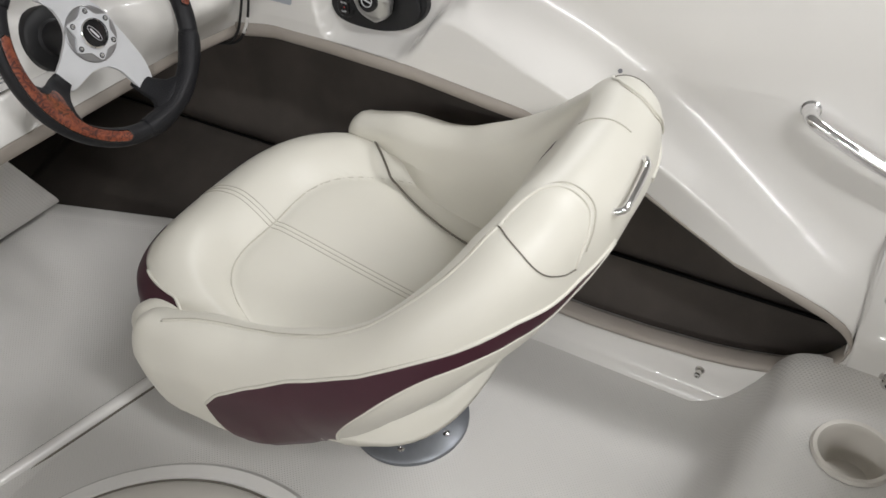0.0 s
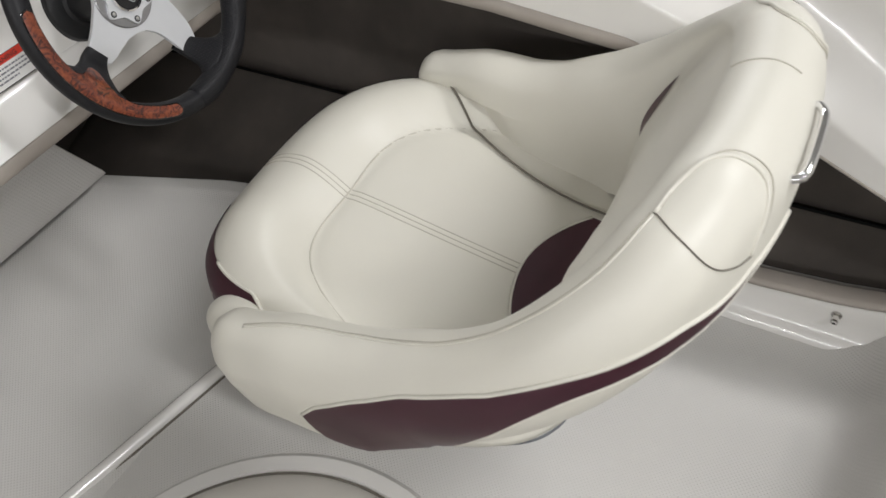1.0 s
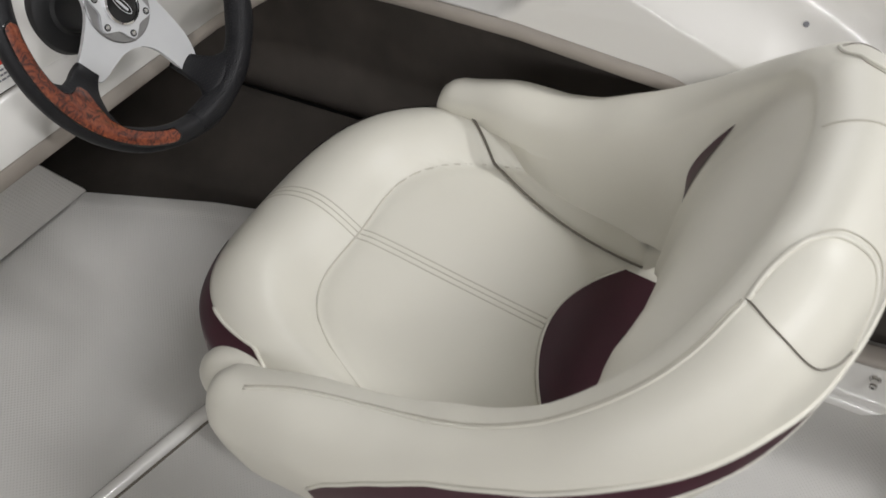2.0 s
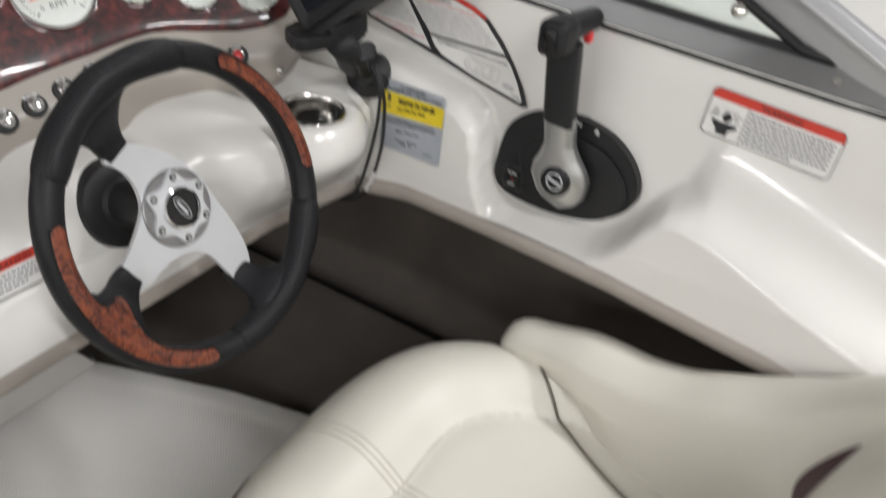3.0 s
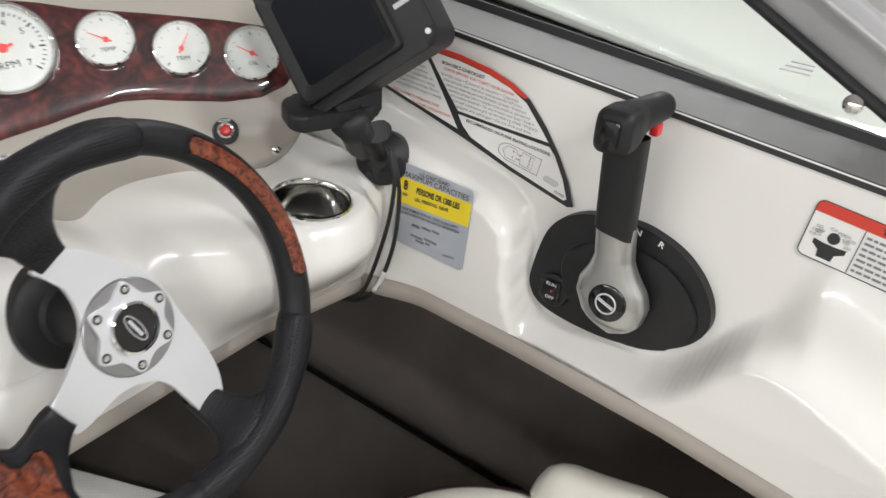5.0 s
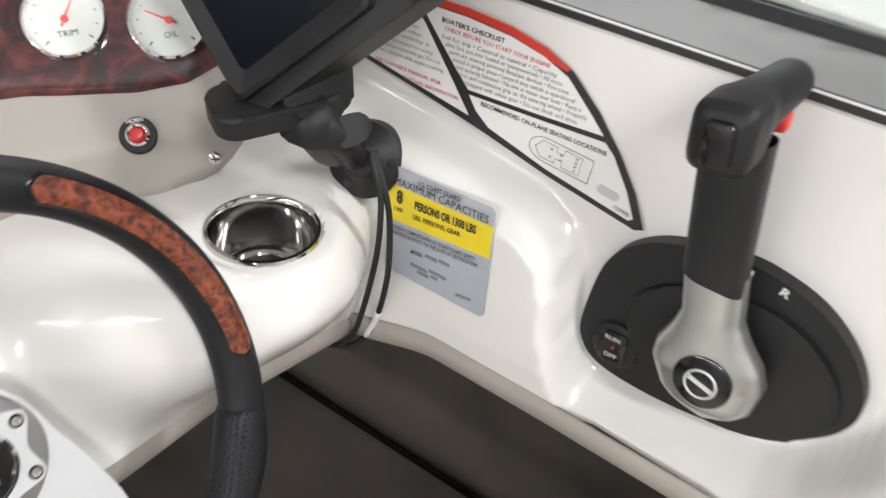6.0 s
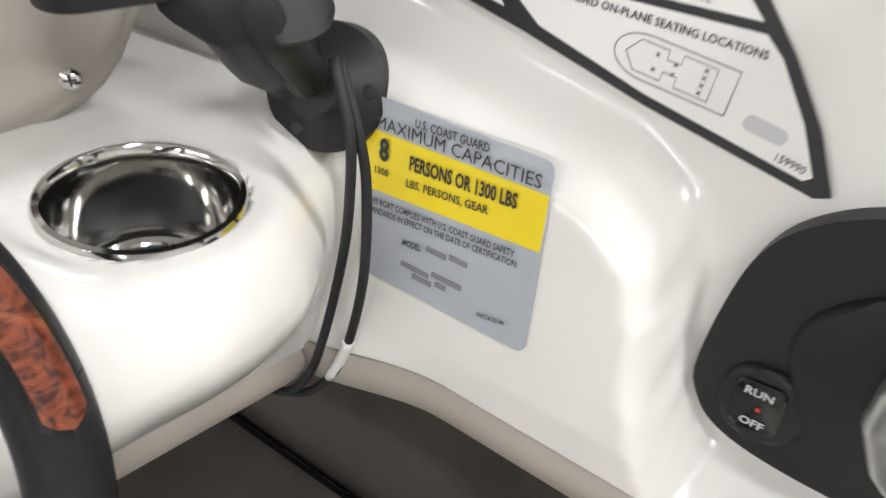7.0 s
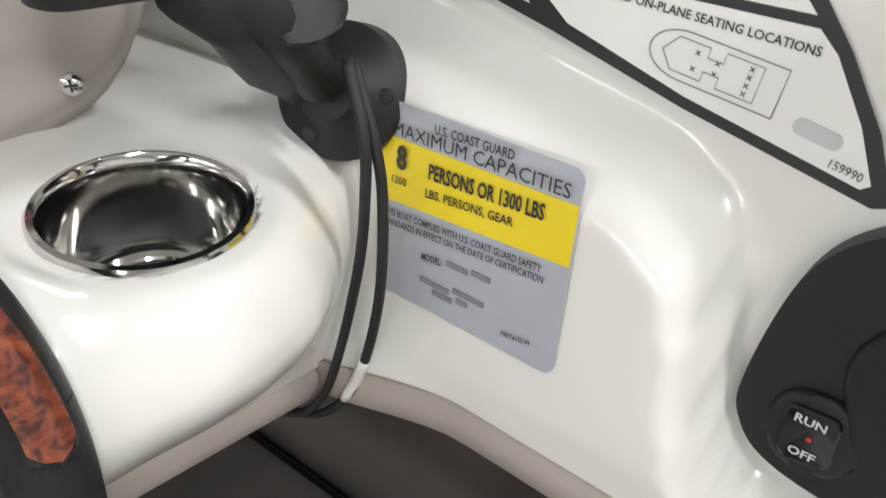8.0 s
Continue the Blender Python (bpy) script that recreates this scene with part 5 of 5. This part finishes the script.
def throttle():
    m = wall_pose(-0.214, 0.687, 0.012)
    t = thing("throttle_control", "black remote control box with a silver and black throttle lever", "throttle lever", at=m)
    # outline in (aft, up)
    out = [(-0.094, -0.026), (-0.089, 0.006), (-0.081, 0.031), (-0.066, 0.048), (-0.040, 0.060), (0.003, 0.065), (0.030, 0.061), (0.057, 0.050), (0.079, 0.031), (0.092, 0.009), (0.094, -0.012), (0.083, -0.031), (0.061, -0.047), (0.033, -0.057), (0.003, -0.062), (-0.033, -0.062), (-0.064, -0.058), (-0.082, -0.051), (-0.091, -0.040)]
    part("housing", slab(smooth_loop(out, 5), -0.024, 0.001, 0.006, 3), BLACK, t, "black plastic housing", angle=50)
    inner = [(0.012 + 0.072 * math.cos(radians(a)) * (1 - 0.16 * math.sin(radians(a)) * math.cos(radians(a))), -0.008 + 0.050 * math.sin(radians(a))) for a in range(0, 360, 10)]
    part("face_plate", slab(inner, -0.002, 0.0055, 0.004, 3), BLACK, t, "raised face plate", angle=50)
    part("stop_switch", moved(slab(round_rect(0.034, 0.036, 0.014), -0.002, 0.0045, 0.0035, 3), Matrix.Translation((-0.064, -0.032, 0))), BLACK, t, "black stop switch", angle=50)
    part("stop_rocker", moved(slab(round_rect(0.020, 0.024, 0.004), 0.003, 0.0062, 0.0015), Matrix.Translation((-0.065, -0.032, 0))), BLACKGLOSS, t, "glossy black rocker", angle=50)
    words("RUN", -0.0655, -0.0250, 0.0050, GREYLIGHT, t, "CENTER", 1.15, 0.00012, -3, off=0.0066)
    words("OFF", -0.0655, -0.0395, 0.0050, GREYLIGHT, t, "CENTER", 1.15, 0.00012, -3, off=0.0066)
    part("red_dot", moved(lathe([(0.0010, 0.0), (0.0008, 0.0004), (0, 0.0005)], 14), Matrix.Translation((-0.0645, -0.0325, 0.0062))), REDPLASTIC, t)
    words("F", -0.022, 0.0575, 0.0080, WHITEINK, t, "CENTER", 1.2, 0.0002, 6, off=0.0016)
    words("N", 0.010, 0.0585, 0.0080, WHITEINK, t, "CENTER", 1.2, 0.0002, -8, off=0.0016)
    words("R", 0.034, 0.0540, 0.0080, WHITEINK, t, "CENTER", 1.2, 0.0002, -18, off=0.0016)
    # lever: hub, waisted silver arm, black grip, cross handle
    def arm(u, v):
        a = 2 * math.pi * u
        y = -0.040 + 0.115 * v
        w = lerp_table([(0, 0.004), (0.06, 0.020), (0.15, 0.030), (0.32, 0.036), (0.45, 0.033), (0.58, 0.024), (0.70, 0.0185), (1.0, 0.0185)], v)
        z = lerp_table([(0, 0.020), (0.3, 0.024), (1.0, 0.036)], v)
        th = lerp_table([(0, 0.006), (0.1, 0.014), (0.35, 0.019), (0.7, 0.0135), (1.0, 0.0125)], v)
        c, s = math.cos(a), math.sin(a)
        return Vector((math.copysign(abs(c) ** 0.8, c) * w + 0.01 - 0.009 * v, y, z + math.copysign(abs(s) ** 0.7, s) * th))
    lever = part("lever", grid(arm, 36, 40, True), LEVERMETAL, t, "satin silver lever", angle=None)
    part("lever_badge", moved(lathe([(0.0185, 0.0), (0.0185, 0.004), (0.016, 0.0055), (0, 0.006)], 32), Matrix.Translation((0.010, 0.000, 0.0405))), BLACKGLOSS, lever, "black round badge")
    part("emblem", moved(tube([polar(0.0098, 360 * k / 28) for k in range(29)], 0.0009, 6, False), Matrix.Translation((0.010, 0.000, 0.0467))), SILVER, lever, "silver ring emblem")
    part("emblem", moved(box(-0.0085, 0.0085, -0.0015, 0.0015, 0, 0.001), Matrix.Translation((0.010, 0.000, 0.0462)) @ Matrix.Rotation(radians(-20), 4, "Z")), SILVER, lever, smooth=False)

    def grip(u, v):
        a = 2 * math.pi * u
        c, s = math.cos(a), math.sin(a)
        w = 0.0185 + 0.0006 * v
        return Vector((math.copysign(abs(c) ** 0.6, c) * w + 0.001 - 0.003 * v, 0.068 + 0.092 * v - 0.004 * c * (1 - v), 0.037 + 0.008 * v + math.copysign(abs(s) ** 0.7, s) * 0.0135))
    part("grip", grid(grip, 32, 12, True), BLACK, lever, "black grip", angle=None)

    def cross(u, v):
        """Handle that stands out from the wall: boxy at its near end, round at the other."""
        a = 2 * math.pi * u
        c, q = math.cos(a), math.sin(a)
        k = min(1.0, min(v, 1 - v) / 0.07) ** 0.4 if 0 < v < 1 else 0.02
        ex = lerp_table([(0, 0.95), (0.5, 0.8), (0.75, 0.45), (1, 0.45)], v)
        w = lerp_table([(0, 0.0125), (0.6, 0.0140), (0.75, 0.0165), (1, 0.0165)], v) * k
        h = lerp_table([(0, 0.0125), (0.5, 0.0140), (0.75, 0.0190), (1, 0.0190)], v) * k
        z = -0.012 + 0.100 * v
        drop = lerp_table([(0, 0.002), (0.5, 0.0), (0.75, -0.005), (1, -0.008)], v)
        return Vector((0.004 - 0.005 * v + math.copysign(abs(c) ** ex, c) * w, 0.176 + drop + math.copysign(abs(q) ** ex, q) * h, z))
    part("handle", grid(cross, 32, 30, True), BLACK, lever, "black cross handle", angle=None)
    part("trim_switch", moved(slab(round_rect(0.016, 0.024, 0.004), 0.0, 0.004, 0.0015), Matrix.Translation((0.000, 0.168, 0.0865))), BLACKGLOSS, lever, "black rocker switch", angle=50)
    part("release", box(0.004, 0.013, 0.154, 0.167, 0.004, 0.016, 0.003), REDPLASTIC, lever, "red release latch")


throttle()


def display():
    """Fish finder on a swivel arm over the console, with its cables."""
    t = thing("display_unit", "black marine chart display on a ball mount arm", "display", at=DISP_AT)
    w, h = 0.1555, 0.136
    part("case", slab(round_rect(w, h, 0.014, 6), -0.045, 0.0, 0.008, 3), BLACK, t, "black plastic case", angle=50)
    # deep surround with sloping inner faces, and the screen at its bottom
    ring = [(0.060, 0.060, -0.001), (0.059, 0.059, 0.006), (0.056, 0.056, 0.0075), (0.047, 0.043, 0.0012)]
    bm = bmesh.new()
    loops = []
    for rw, rh, z in ring:
        loops.append([bm.verts.new((x - 0.014, y + 0.003, z)) for x, y in round_rect(2 * rw, 2 * rh, 0.006)])
    for lo, up in zip(loops, loops[1:]):
        for k in range(len(lo)):
            bm.faces.new((lo[k], lo[(k + 1) % len(lo)], up[(k + 1) % len(lo)], up[k]))
    part("bezel", bm, BLACK, t, "screen surround with sloping inner edge", angle=40)
    part("screen", moved(slab(round_rect(0.096, 0.088, 0.004), 0.0002, 0.0016), Matrix.Translation((-0.014, 0.003, 0))), SCREEN, t, "dark glossy screen", smooth=False)
    for i, (x, y) in enumerate(((0.053, 0.054), (0.067, 0.054), (0.053, 0.041), (0.067, 0.041), (0.053, 0.028), (0.067, 0.028))):
        part("key", moved(slab(round_rect(0.010, 0.0055, 0.0018), -0.001, 0.0015, 0.0006), Matrix.Translation((x, y, 0))), RUBBER, t, "grey marked key")
        part("key_mark", moved(slab(round_rect(0.006, 0.0018, 0.0005), 0.0014, 0.0018), Matrix.Translation((x, y, 0))), WHITEINK, t, smooth=False)
    part("maker_bar", moved(slab(round_rect(0.017, 0.0045, 0.001), -0.001, 0.0006), Matrix.Translation((0.060, -0.022, 0))), GREYLIGHT, t, "pale maker's bar", smooth=False)
    part("power_key", moved(lathe([(0.0026, -0.001), (0.0026, 0.0012), (0, 0.0014)], 18), Matrix.Translation((0.071, -0.056, 0))), SILVER, t, "round key")
    part("top_mark", moved(slab(round_rect(0.020, 0.005, 0.001), -0.001, 0.0006), Matrix.Translation((-0.03, 0.0645, 0))), WHITEINK, t, "pale maker's bar", smooth=False)
    inv = DISP_AT.inverted()

    def W(pts):
        return [inv @ Vector(p) for p in pts]

    part("tray", moved(slab(round_rect(0.088, 0.050, 0.016), -0.008, 0.008, 0.004), inv @ TRAY_AT), BLACK, t, "mount tray", angle=50)
    part("yoke", moved(slab(round_rect(0.050, 0.052, 0.010), -0.008, 0.012, 0.004), inv @ Matrix.Translation((0.300, 0.050, 0.842)) @ pose(0, 0, 0, 75, 12, -18)), BLACK, t, "mount yoke", angle=50)
    part("arm", tube(W([(0.280, 0.040, 0.822), (0.297, 0.048, 0.804), (0.316, 0.058, 0.782), (0.335, 0.070, 0.764)]), [0.019, 0.017, 0.019, 0.016], 16), BLACK, t, "double socket arm", angle=None)
    part("arm", tube(W([(0.285, 0.030, 0.818), (0.330, 0.052, 0.763)]), [0.010, 0.010], 12), BLACK, t, angle=None)
    kn = []
    for i in range(48):
        a = 360 * i / 48
        kn.append(tuple(polar(0.011 + 0.0065 * abs(math.cos(radians(a))) ** 3, a).xy))
    part("clamp_knob", moved(slab(kn, 0, 0.020, 0.002), inv @ Matrix.Translation((0.313, 0.046, 0.793)) @ pose(0, 0, 0, 62, 0, -10)), BLACK, t, "winged clamp knob", angle=50)
    part("ball", moved(lathe([(0.013 * math.sin(k / 12 * math.pi), 0.013 * math.cos(k / 12 * math.pi)) for k in range(13)], 24), inv @ Matrix.Translation((0.338, 0.073, 0.757))), BLACK, t)
    part("base_disc", moved(lathe([(0.030, -0.012), (0.030, 0.003), (0.027, 0.0055), (0.018, 0.008), (0.012, 0.016), (0, 0.017)], 40), inv @ BASE_AT), BLACK, t, "round black base", angle=40)
    for k in range(3):
        part("base_screw", moved(lathe([(0.004, 0), (0.0032, 0.0022), (0, 0.003)], 14), inv @ BASE_AT @ Matrix.Translation(polar(0.0225, 30 + 120 * k, 0.005))), RUBBER, t)


BASE_AT = Matrix.Translation((0.350, 0.062, 0.748)) @ pose(0, 0, 0, 0, -66, 22)
TRAY_AT = Matrix.Translation((0.280, 0.066, 0.826)) @ pose(0, 0, 0, 6, 2, -24)
dx = Vector((0.3684, -0.7260, 0.5807)).normalized()
dz = dx.cross(Vector((0.0772, 0.6463, 0.7591))).normalized()
DISP_AT = Matrix((dx, dz.cross(dx), dz)).transposed().to_4x4()
DISP_AT.translation = (0.2899, 0.0525, 0.9183)
display()


def cables():
    a = [(0.324, 0.027, 0.780), (0.318, 0.016, 0.755), (0.316, 0.017, 0.729), (0.317, 0.028, 0.688), (0.316, 0.049, 0.629), (0.311, 0.063, 0.594), (0.305, 0.082, 0.575), (0.30, 0.12, 0.568)]
    b = [(0.328, 0.028, 0.778), (0.322, 0.015, 0.750), (0.323, 0.015, 0.723), (0.320, 0.020, 0.675), (0.322, 0.040, 0.621), (0.319, 0.056, 0.590), (0.312, 0.078, 0.571), (0.305, 0.12, 0.564)]
    for pts in (a, b):
        ob = part("cable", tube(smooth_path(pts, 40), 0.0024, 10), RUBBER, angle=None)
        tagged(ob, "thin black cable hanging from the display mount", "cable", "display cables")
    tag = part("cable_tag", tube(smooth_path([(0.3222, 0.0385, 0.625), (0.3216, 0.0465, 0.6075), (0.3194, 0.0550, 0.592)], 8), 0.0031, 12), PAPER, angle=None)
    tagged(tag, "white printed tag wrapped round a cable", "cable tag")


cables()

# ---------------------------------------------------------------- windscreen and side deck


def rail(name, y0, y1, z_lo, z_hi, x_lo, x_hi, depth, material, parent, label=""):
    """A bar along the rim; heights and offsets from the edge of the wall."""
    bm = bmesh.new()
    rows = []
    for i in range(31):
        y = y0 + (y1 - y0) * i / 30
        x, z = wall_x(y, rim(y)), rim(y)
        rows.append([bm.verts.new(p) for p in ((x + x_lo, y, z + z_lo), (x + x_hi, y, z + z_hi), (x + x_hi + depth, y, z + z_hi), (x + x_lo + depth, y, z + z_lo))])
    for a, b in zip(rows, rows[1:]):
        for j in range(4):
            bm.faces.new((a[j], b[j], b[(j + 1) % 4], a[(j + 1) % 4]))
    bm.faces.new(rows[0])
    bm.faces.new(rows[-1][::-1])
    bmesh.ops.bevel(bm, geom=[e for e in bm.edges if abs(e.verts[0].co.y - e.verts[1].co.y) > 0.003], offset=0.002, segments=2, affect="EDGES", profile=0.5)
    return part(name, bm, material, parent, label, angle=50)


def windscreen():
    t = thing("windscreen", "side windscreen of clear glass in a grey aluminium frame", "windscreen")
    rail("gasket", 0.45, -0.62, -0.002, 0.005, -0.003, 0.000, 0.03, RUBBER, t, "black rubber gasket")
    rail("bottom_rail", 0.45, -0.62, 0.005, 0.023, 0.000, 0.020, 0.012, ALU, t, "grey aluminium bottom rail")
    rail("gasket", 0.45, -0.48, 0.023, 0.030, 0.022, 0.027, 0.006, RUBBER, t, "black glazing strip")

    def post_z(y):
        return 1.073 + 0.480 * y

    def pane(u, v):
        y = 0.45 - 0.92 * u
        lo = rim(y) + 0.028
        z = lo + (max(lo + 0.001, post_z(y)) - lo) * v
        return wall_x(y, rim(y)) + 0.029 + 0.42 * (z - lo), y, z

    ob = part("pane", grid(pane, 30, 8), GLASS, t, "clear greenish glass", angle=None)
    solid(ob, 0.005, 0.0)
    ob.visible_shadow = False
    pts = [pane(u, 1.0) for u in [i / 24 for i in range(25)]]
    part("glazing_strip", tube([(p[0] - 0.004, p[1], p[2] - 0.002) for p in pts], 0.0055, 8), RUBBER, t, angle=None)

    def post(u, v):
        a = 2 * math.pi * u
        y = 0.45 - 1.02 * v
        z = post_z(y) + 0.026
        c, q = math.cos(a), math.sin(a)
        x = wall_x(y, rim(y)) + 0.029 + 0.42 * (z - rim(y) - 0.028)
        ridge = 0.006 * math.exp(-((q - 0.5) / 0.25) ** 2) if c < 0 else 0.0
        return Vector((x - 0.002 - ridge + 0.014 * math.copysign(abs(c) ** 0.6, c), y - 0.006 * q, z + 0.026 * math.copysign(abs(q) ** 0.8, q)))

    part("top_rail", grid(post, 40, 30, True), ALU_LIGHT, t, "light aluminium top rail", angle=None)
    qx = wall_x(-0.36, rim(-0.36)) + 0.029 + 0.42 * (0.888 - rim(-0.36) - 0.028)
    part("rivet", moved(lathe([(0.0085, -0.002), (0.008, 0.003), (0.005, 0.0045), (0, 0.005)], 20), Matrix.Translation((qx - 0.004, -0.360, 0.888)) @ pose(0, 0, 0, 0, -68, 0)), STEEL, t, "round metal stud")
    mx = wall_x(-0.307, rim(-0.307)) + 0.0255 + 0.42 * (0.904 - rim(-0.307) - 0.028)
    for i in range(3):
        yy = -0.307 - 0.004 * i
        part("glass_mark", box(mx, mx + 0.0005, yy - 0.014 + 0.003 * i, yy + 0.012, 0.901 + 0.004 * i, 0.9022 + 0.004 * i), GREYLIGHT, t, smooth=False)
    part("rail_screw", lathe([(0.005, -0.001), (0.0045, 0.0015), (0, 0.003)], 16), STEEL, t, "small screw head", at=Matrix.Translation((wall_x(-0.47, rim(-0.47)) + 0.010, -0.475, rim(-0.475) + 0.016)) @ pose(0, 0, 0, 0, -48, 0))


windscreen()


def side_deck():
    def f(u, v):
        y = -2.2 + 3.4 * u
        x0, h = wall_x(min(y, 0.36), rim(min(y, 0.36))), rim(min(y, 0.36))
        prof = [(0.0, h - 0.001), (0.02, h + 0.004), (0.05, h + 0.006), (0.40, h - 0.01), (0.60, h - 0.05), (0.66, h - 0.15), (0.62, h - 0.6)]
        d, z = smooth_prof(prof, v)
        return x0 + d - (0.12 * max(0, y) ** 2), y, z
    ob = part("side_deck", grid(f, 60, 40), GEL, angle=None)
    solid(ob, 0.005, 1.0)
    tagged(ob, "white gelcoat side deck and hull outside the windscreen", "boat deck", kind="structure")


side_deck()


def grab_rail():
    a = wall_pose(-0.900, 0.630) @ pose(0, 0, 0, 0, 0, -19)
    t = thing("grab_rail", "polished stainless grab rail on the side wall", "grab rail", at=a)
    pts = [(0.0, 0.0, -0.002), (0.004, -0.001, 0.018), (0.020, -0.002, 0.030), (0.10, -0.008, 0.034), (0.18, -0.010, 0.030), (0.20, -0.010, 0.018), (0.204, -0.010, -0.002)]
    part("bar", tube(smooth_path(pts, 40), [0.0115] * 4 + [0.0098] * 32 + [0.0115] * 4, 14), CHROME, t, angle=None)
    for x, y in ((0, 0), (0.204, -0.010)):
        part("foot", moved(lathe([(0.014, -0.001), (0.0135, 0.002), (0.011, 0.004)], 20), Matrix.Translation((x, y, 0))), CHROME, t)


grab_rail()


def snap_stud(name, x, y, z, r, label, cat):
    t = thing(name, label, cat, at=Matrix.Translation((x, y, z)) @ pose(0, 0, 0, 0, -90, 0))
    part("flange", lathe([(r, -0.001), (r, 0.001), (r * 0.8, 0.003), (r * 0.62, 0.003)], 24), STEEL, t)
    part("stud", lathe([(r * 0.6, 0.002), (r * 0.6, 0.010), (r * 0.72, 0.013), (r * 0.6, 0.016), (r * 0.25, 0.017), (r * 0.2, 0.012), (0, 0.012)], 24), STEEL, t)


snap_stud("snap_stud", 0.339, -0.838, 0.158, 0.008, "small stainless snap stud on the low wall", "snap stud")
snap_stud("latch_stud", 0.339, -1.100, 0.283, 0.014, "round stainless latch knob in the side wall", "latch")
screw = thing("wall_screw", "small stainless screw with a cup washer", "screw", at=Matrix.Translation((wall_x(-1.068, 0.387) - 0.001, -1.068, 0.387)) @ pose(0, 0, 0, 0, -90, 0))
part("washer", lathe([(0.009, 0), (0.008, 0.002), (0.005, 0.003)], 22), STEEL, screw)
pan_screw(Matrix.Translation((0, 0, 0.002)), screw, 0.004)
hole = thing("plug", "small dark plug in the side wall", "plug", at=wall_pose(-0.638, 0.640, 0.0))
part("head", lathe([(0.0035, 0.0), (0.0032, 0.0012), (0, 0.0016)], 14), GREYINK, hole)

# dash warning sticker, on the console face
warning_label("warning_label", Matrix.Translation((-0.125, 0.1235, 0.690)) @ pose(0, 0, 0, 80, 0, -3), 0.095, 0.038, False)

# ---------------------------------------------------------------- the showroom round the boat
GROUND = -0.9


def room():
    tagged(part("ground", box(-7, 7, -7, 9, GROUND - 0.1, GROUND), CONCRETE, smooth=False), "pale polished concrete showroom floor", "floor", kind="structure")
    tagged(part("ceiling", box(-7, 7, -7, 9, 4.2, 4.3), PAINT, smooth=False), "white showroom ceiling", "ceiling", kind="structure")
    for n, b in (("wall_north", (-7, 7, 9, 9.15)), ("wall_south", (-7, 7, -7.15, -7)), ("wall_east", (7, 7.15, -7, 9)), ("wall_west", (-7.15, -7, -7, 9))):
        tagged(part(n, box(*b, GROUND, 4.2), PAINT, smooth=False), "white painted showroom wall", "wall", kind="structure")
    # unseen port side, its height chosen to keep far lamps off the floor
    tagged(part("hull_port", box(-1.72, -1.6, -2.2, 1.2, -0.6, 0.98), GEL, smooth=False), "unseen white port side of the boat, raised to shade the cockpit floor", "boat wall", kind="structure")
    tagged(part("hull_transom", box(-1.6, 0.8, -2.32, -2.2, -0.6, 0.85), GEL, smooth=False), "white fibreglass transom", "boat wall", kind="structure")
    tagged(part("hull_bottom", box(-1.6, 0.7, -2.2, 1.2, -0.65, -0.6), GEL, smooth=False), "white fibreglass hull bottom", "boat hull", kind="structure")
    # out-of-view block, added to keep port light off the foot ramp
    tagged(part("port_shade_block", box(-1.6, -0.80, 0.05, 1.2, 0.11, 0.95, 0.03), GEL), "unseen white block on the port side, added to shade the foot ramp", "boat console", kind="structure")
    # added behind the view to hold back light on the aft base
    tagged(part("aft_light_block", box(-1.6, 0.33, -2.2, -1.185, 0.27, 0.62, 0.05, 3), VINYL), "unseen cream block across the cockpit, added to hold back light from aft", "bench", kind="structure")
    tagged(part("bow_deck", box(-1.6, 0.75, 1.2, 3.2, 0.55, 0.62), GEL, smooth=False), "white fibreglass bow deck", "boat deck", kind="structure")
    for lx, ly in LAMP_ROWS:
        t = thing("ceiling_light", "long white fluorescent fitting under the ceiling", "ceiling light", "showroom ceiling lights", at=pose(lx, ly, LAMP_Z))
        part("housing", box(-0.14, 0.14, -1.25, 1.25, -0.06, 0.02, 0.01), PAINT, t)
        for dx in (-0.07, 0.07):
            part("tube", tube([(dx, -1.2, -0.075), (dx, 1.2, -0.075)], 0.013, 10), TUBE, t, "lit tube")
        for dy in (-1.0, 1.0):
            part("hanger", tube([(0, dy, 0.02), (0, dy, 0.6)], 0.006, 6), ALU, t)


room()
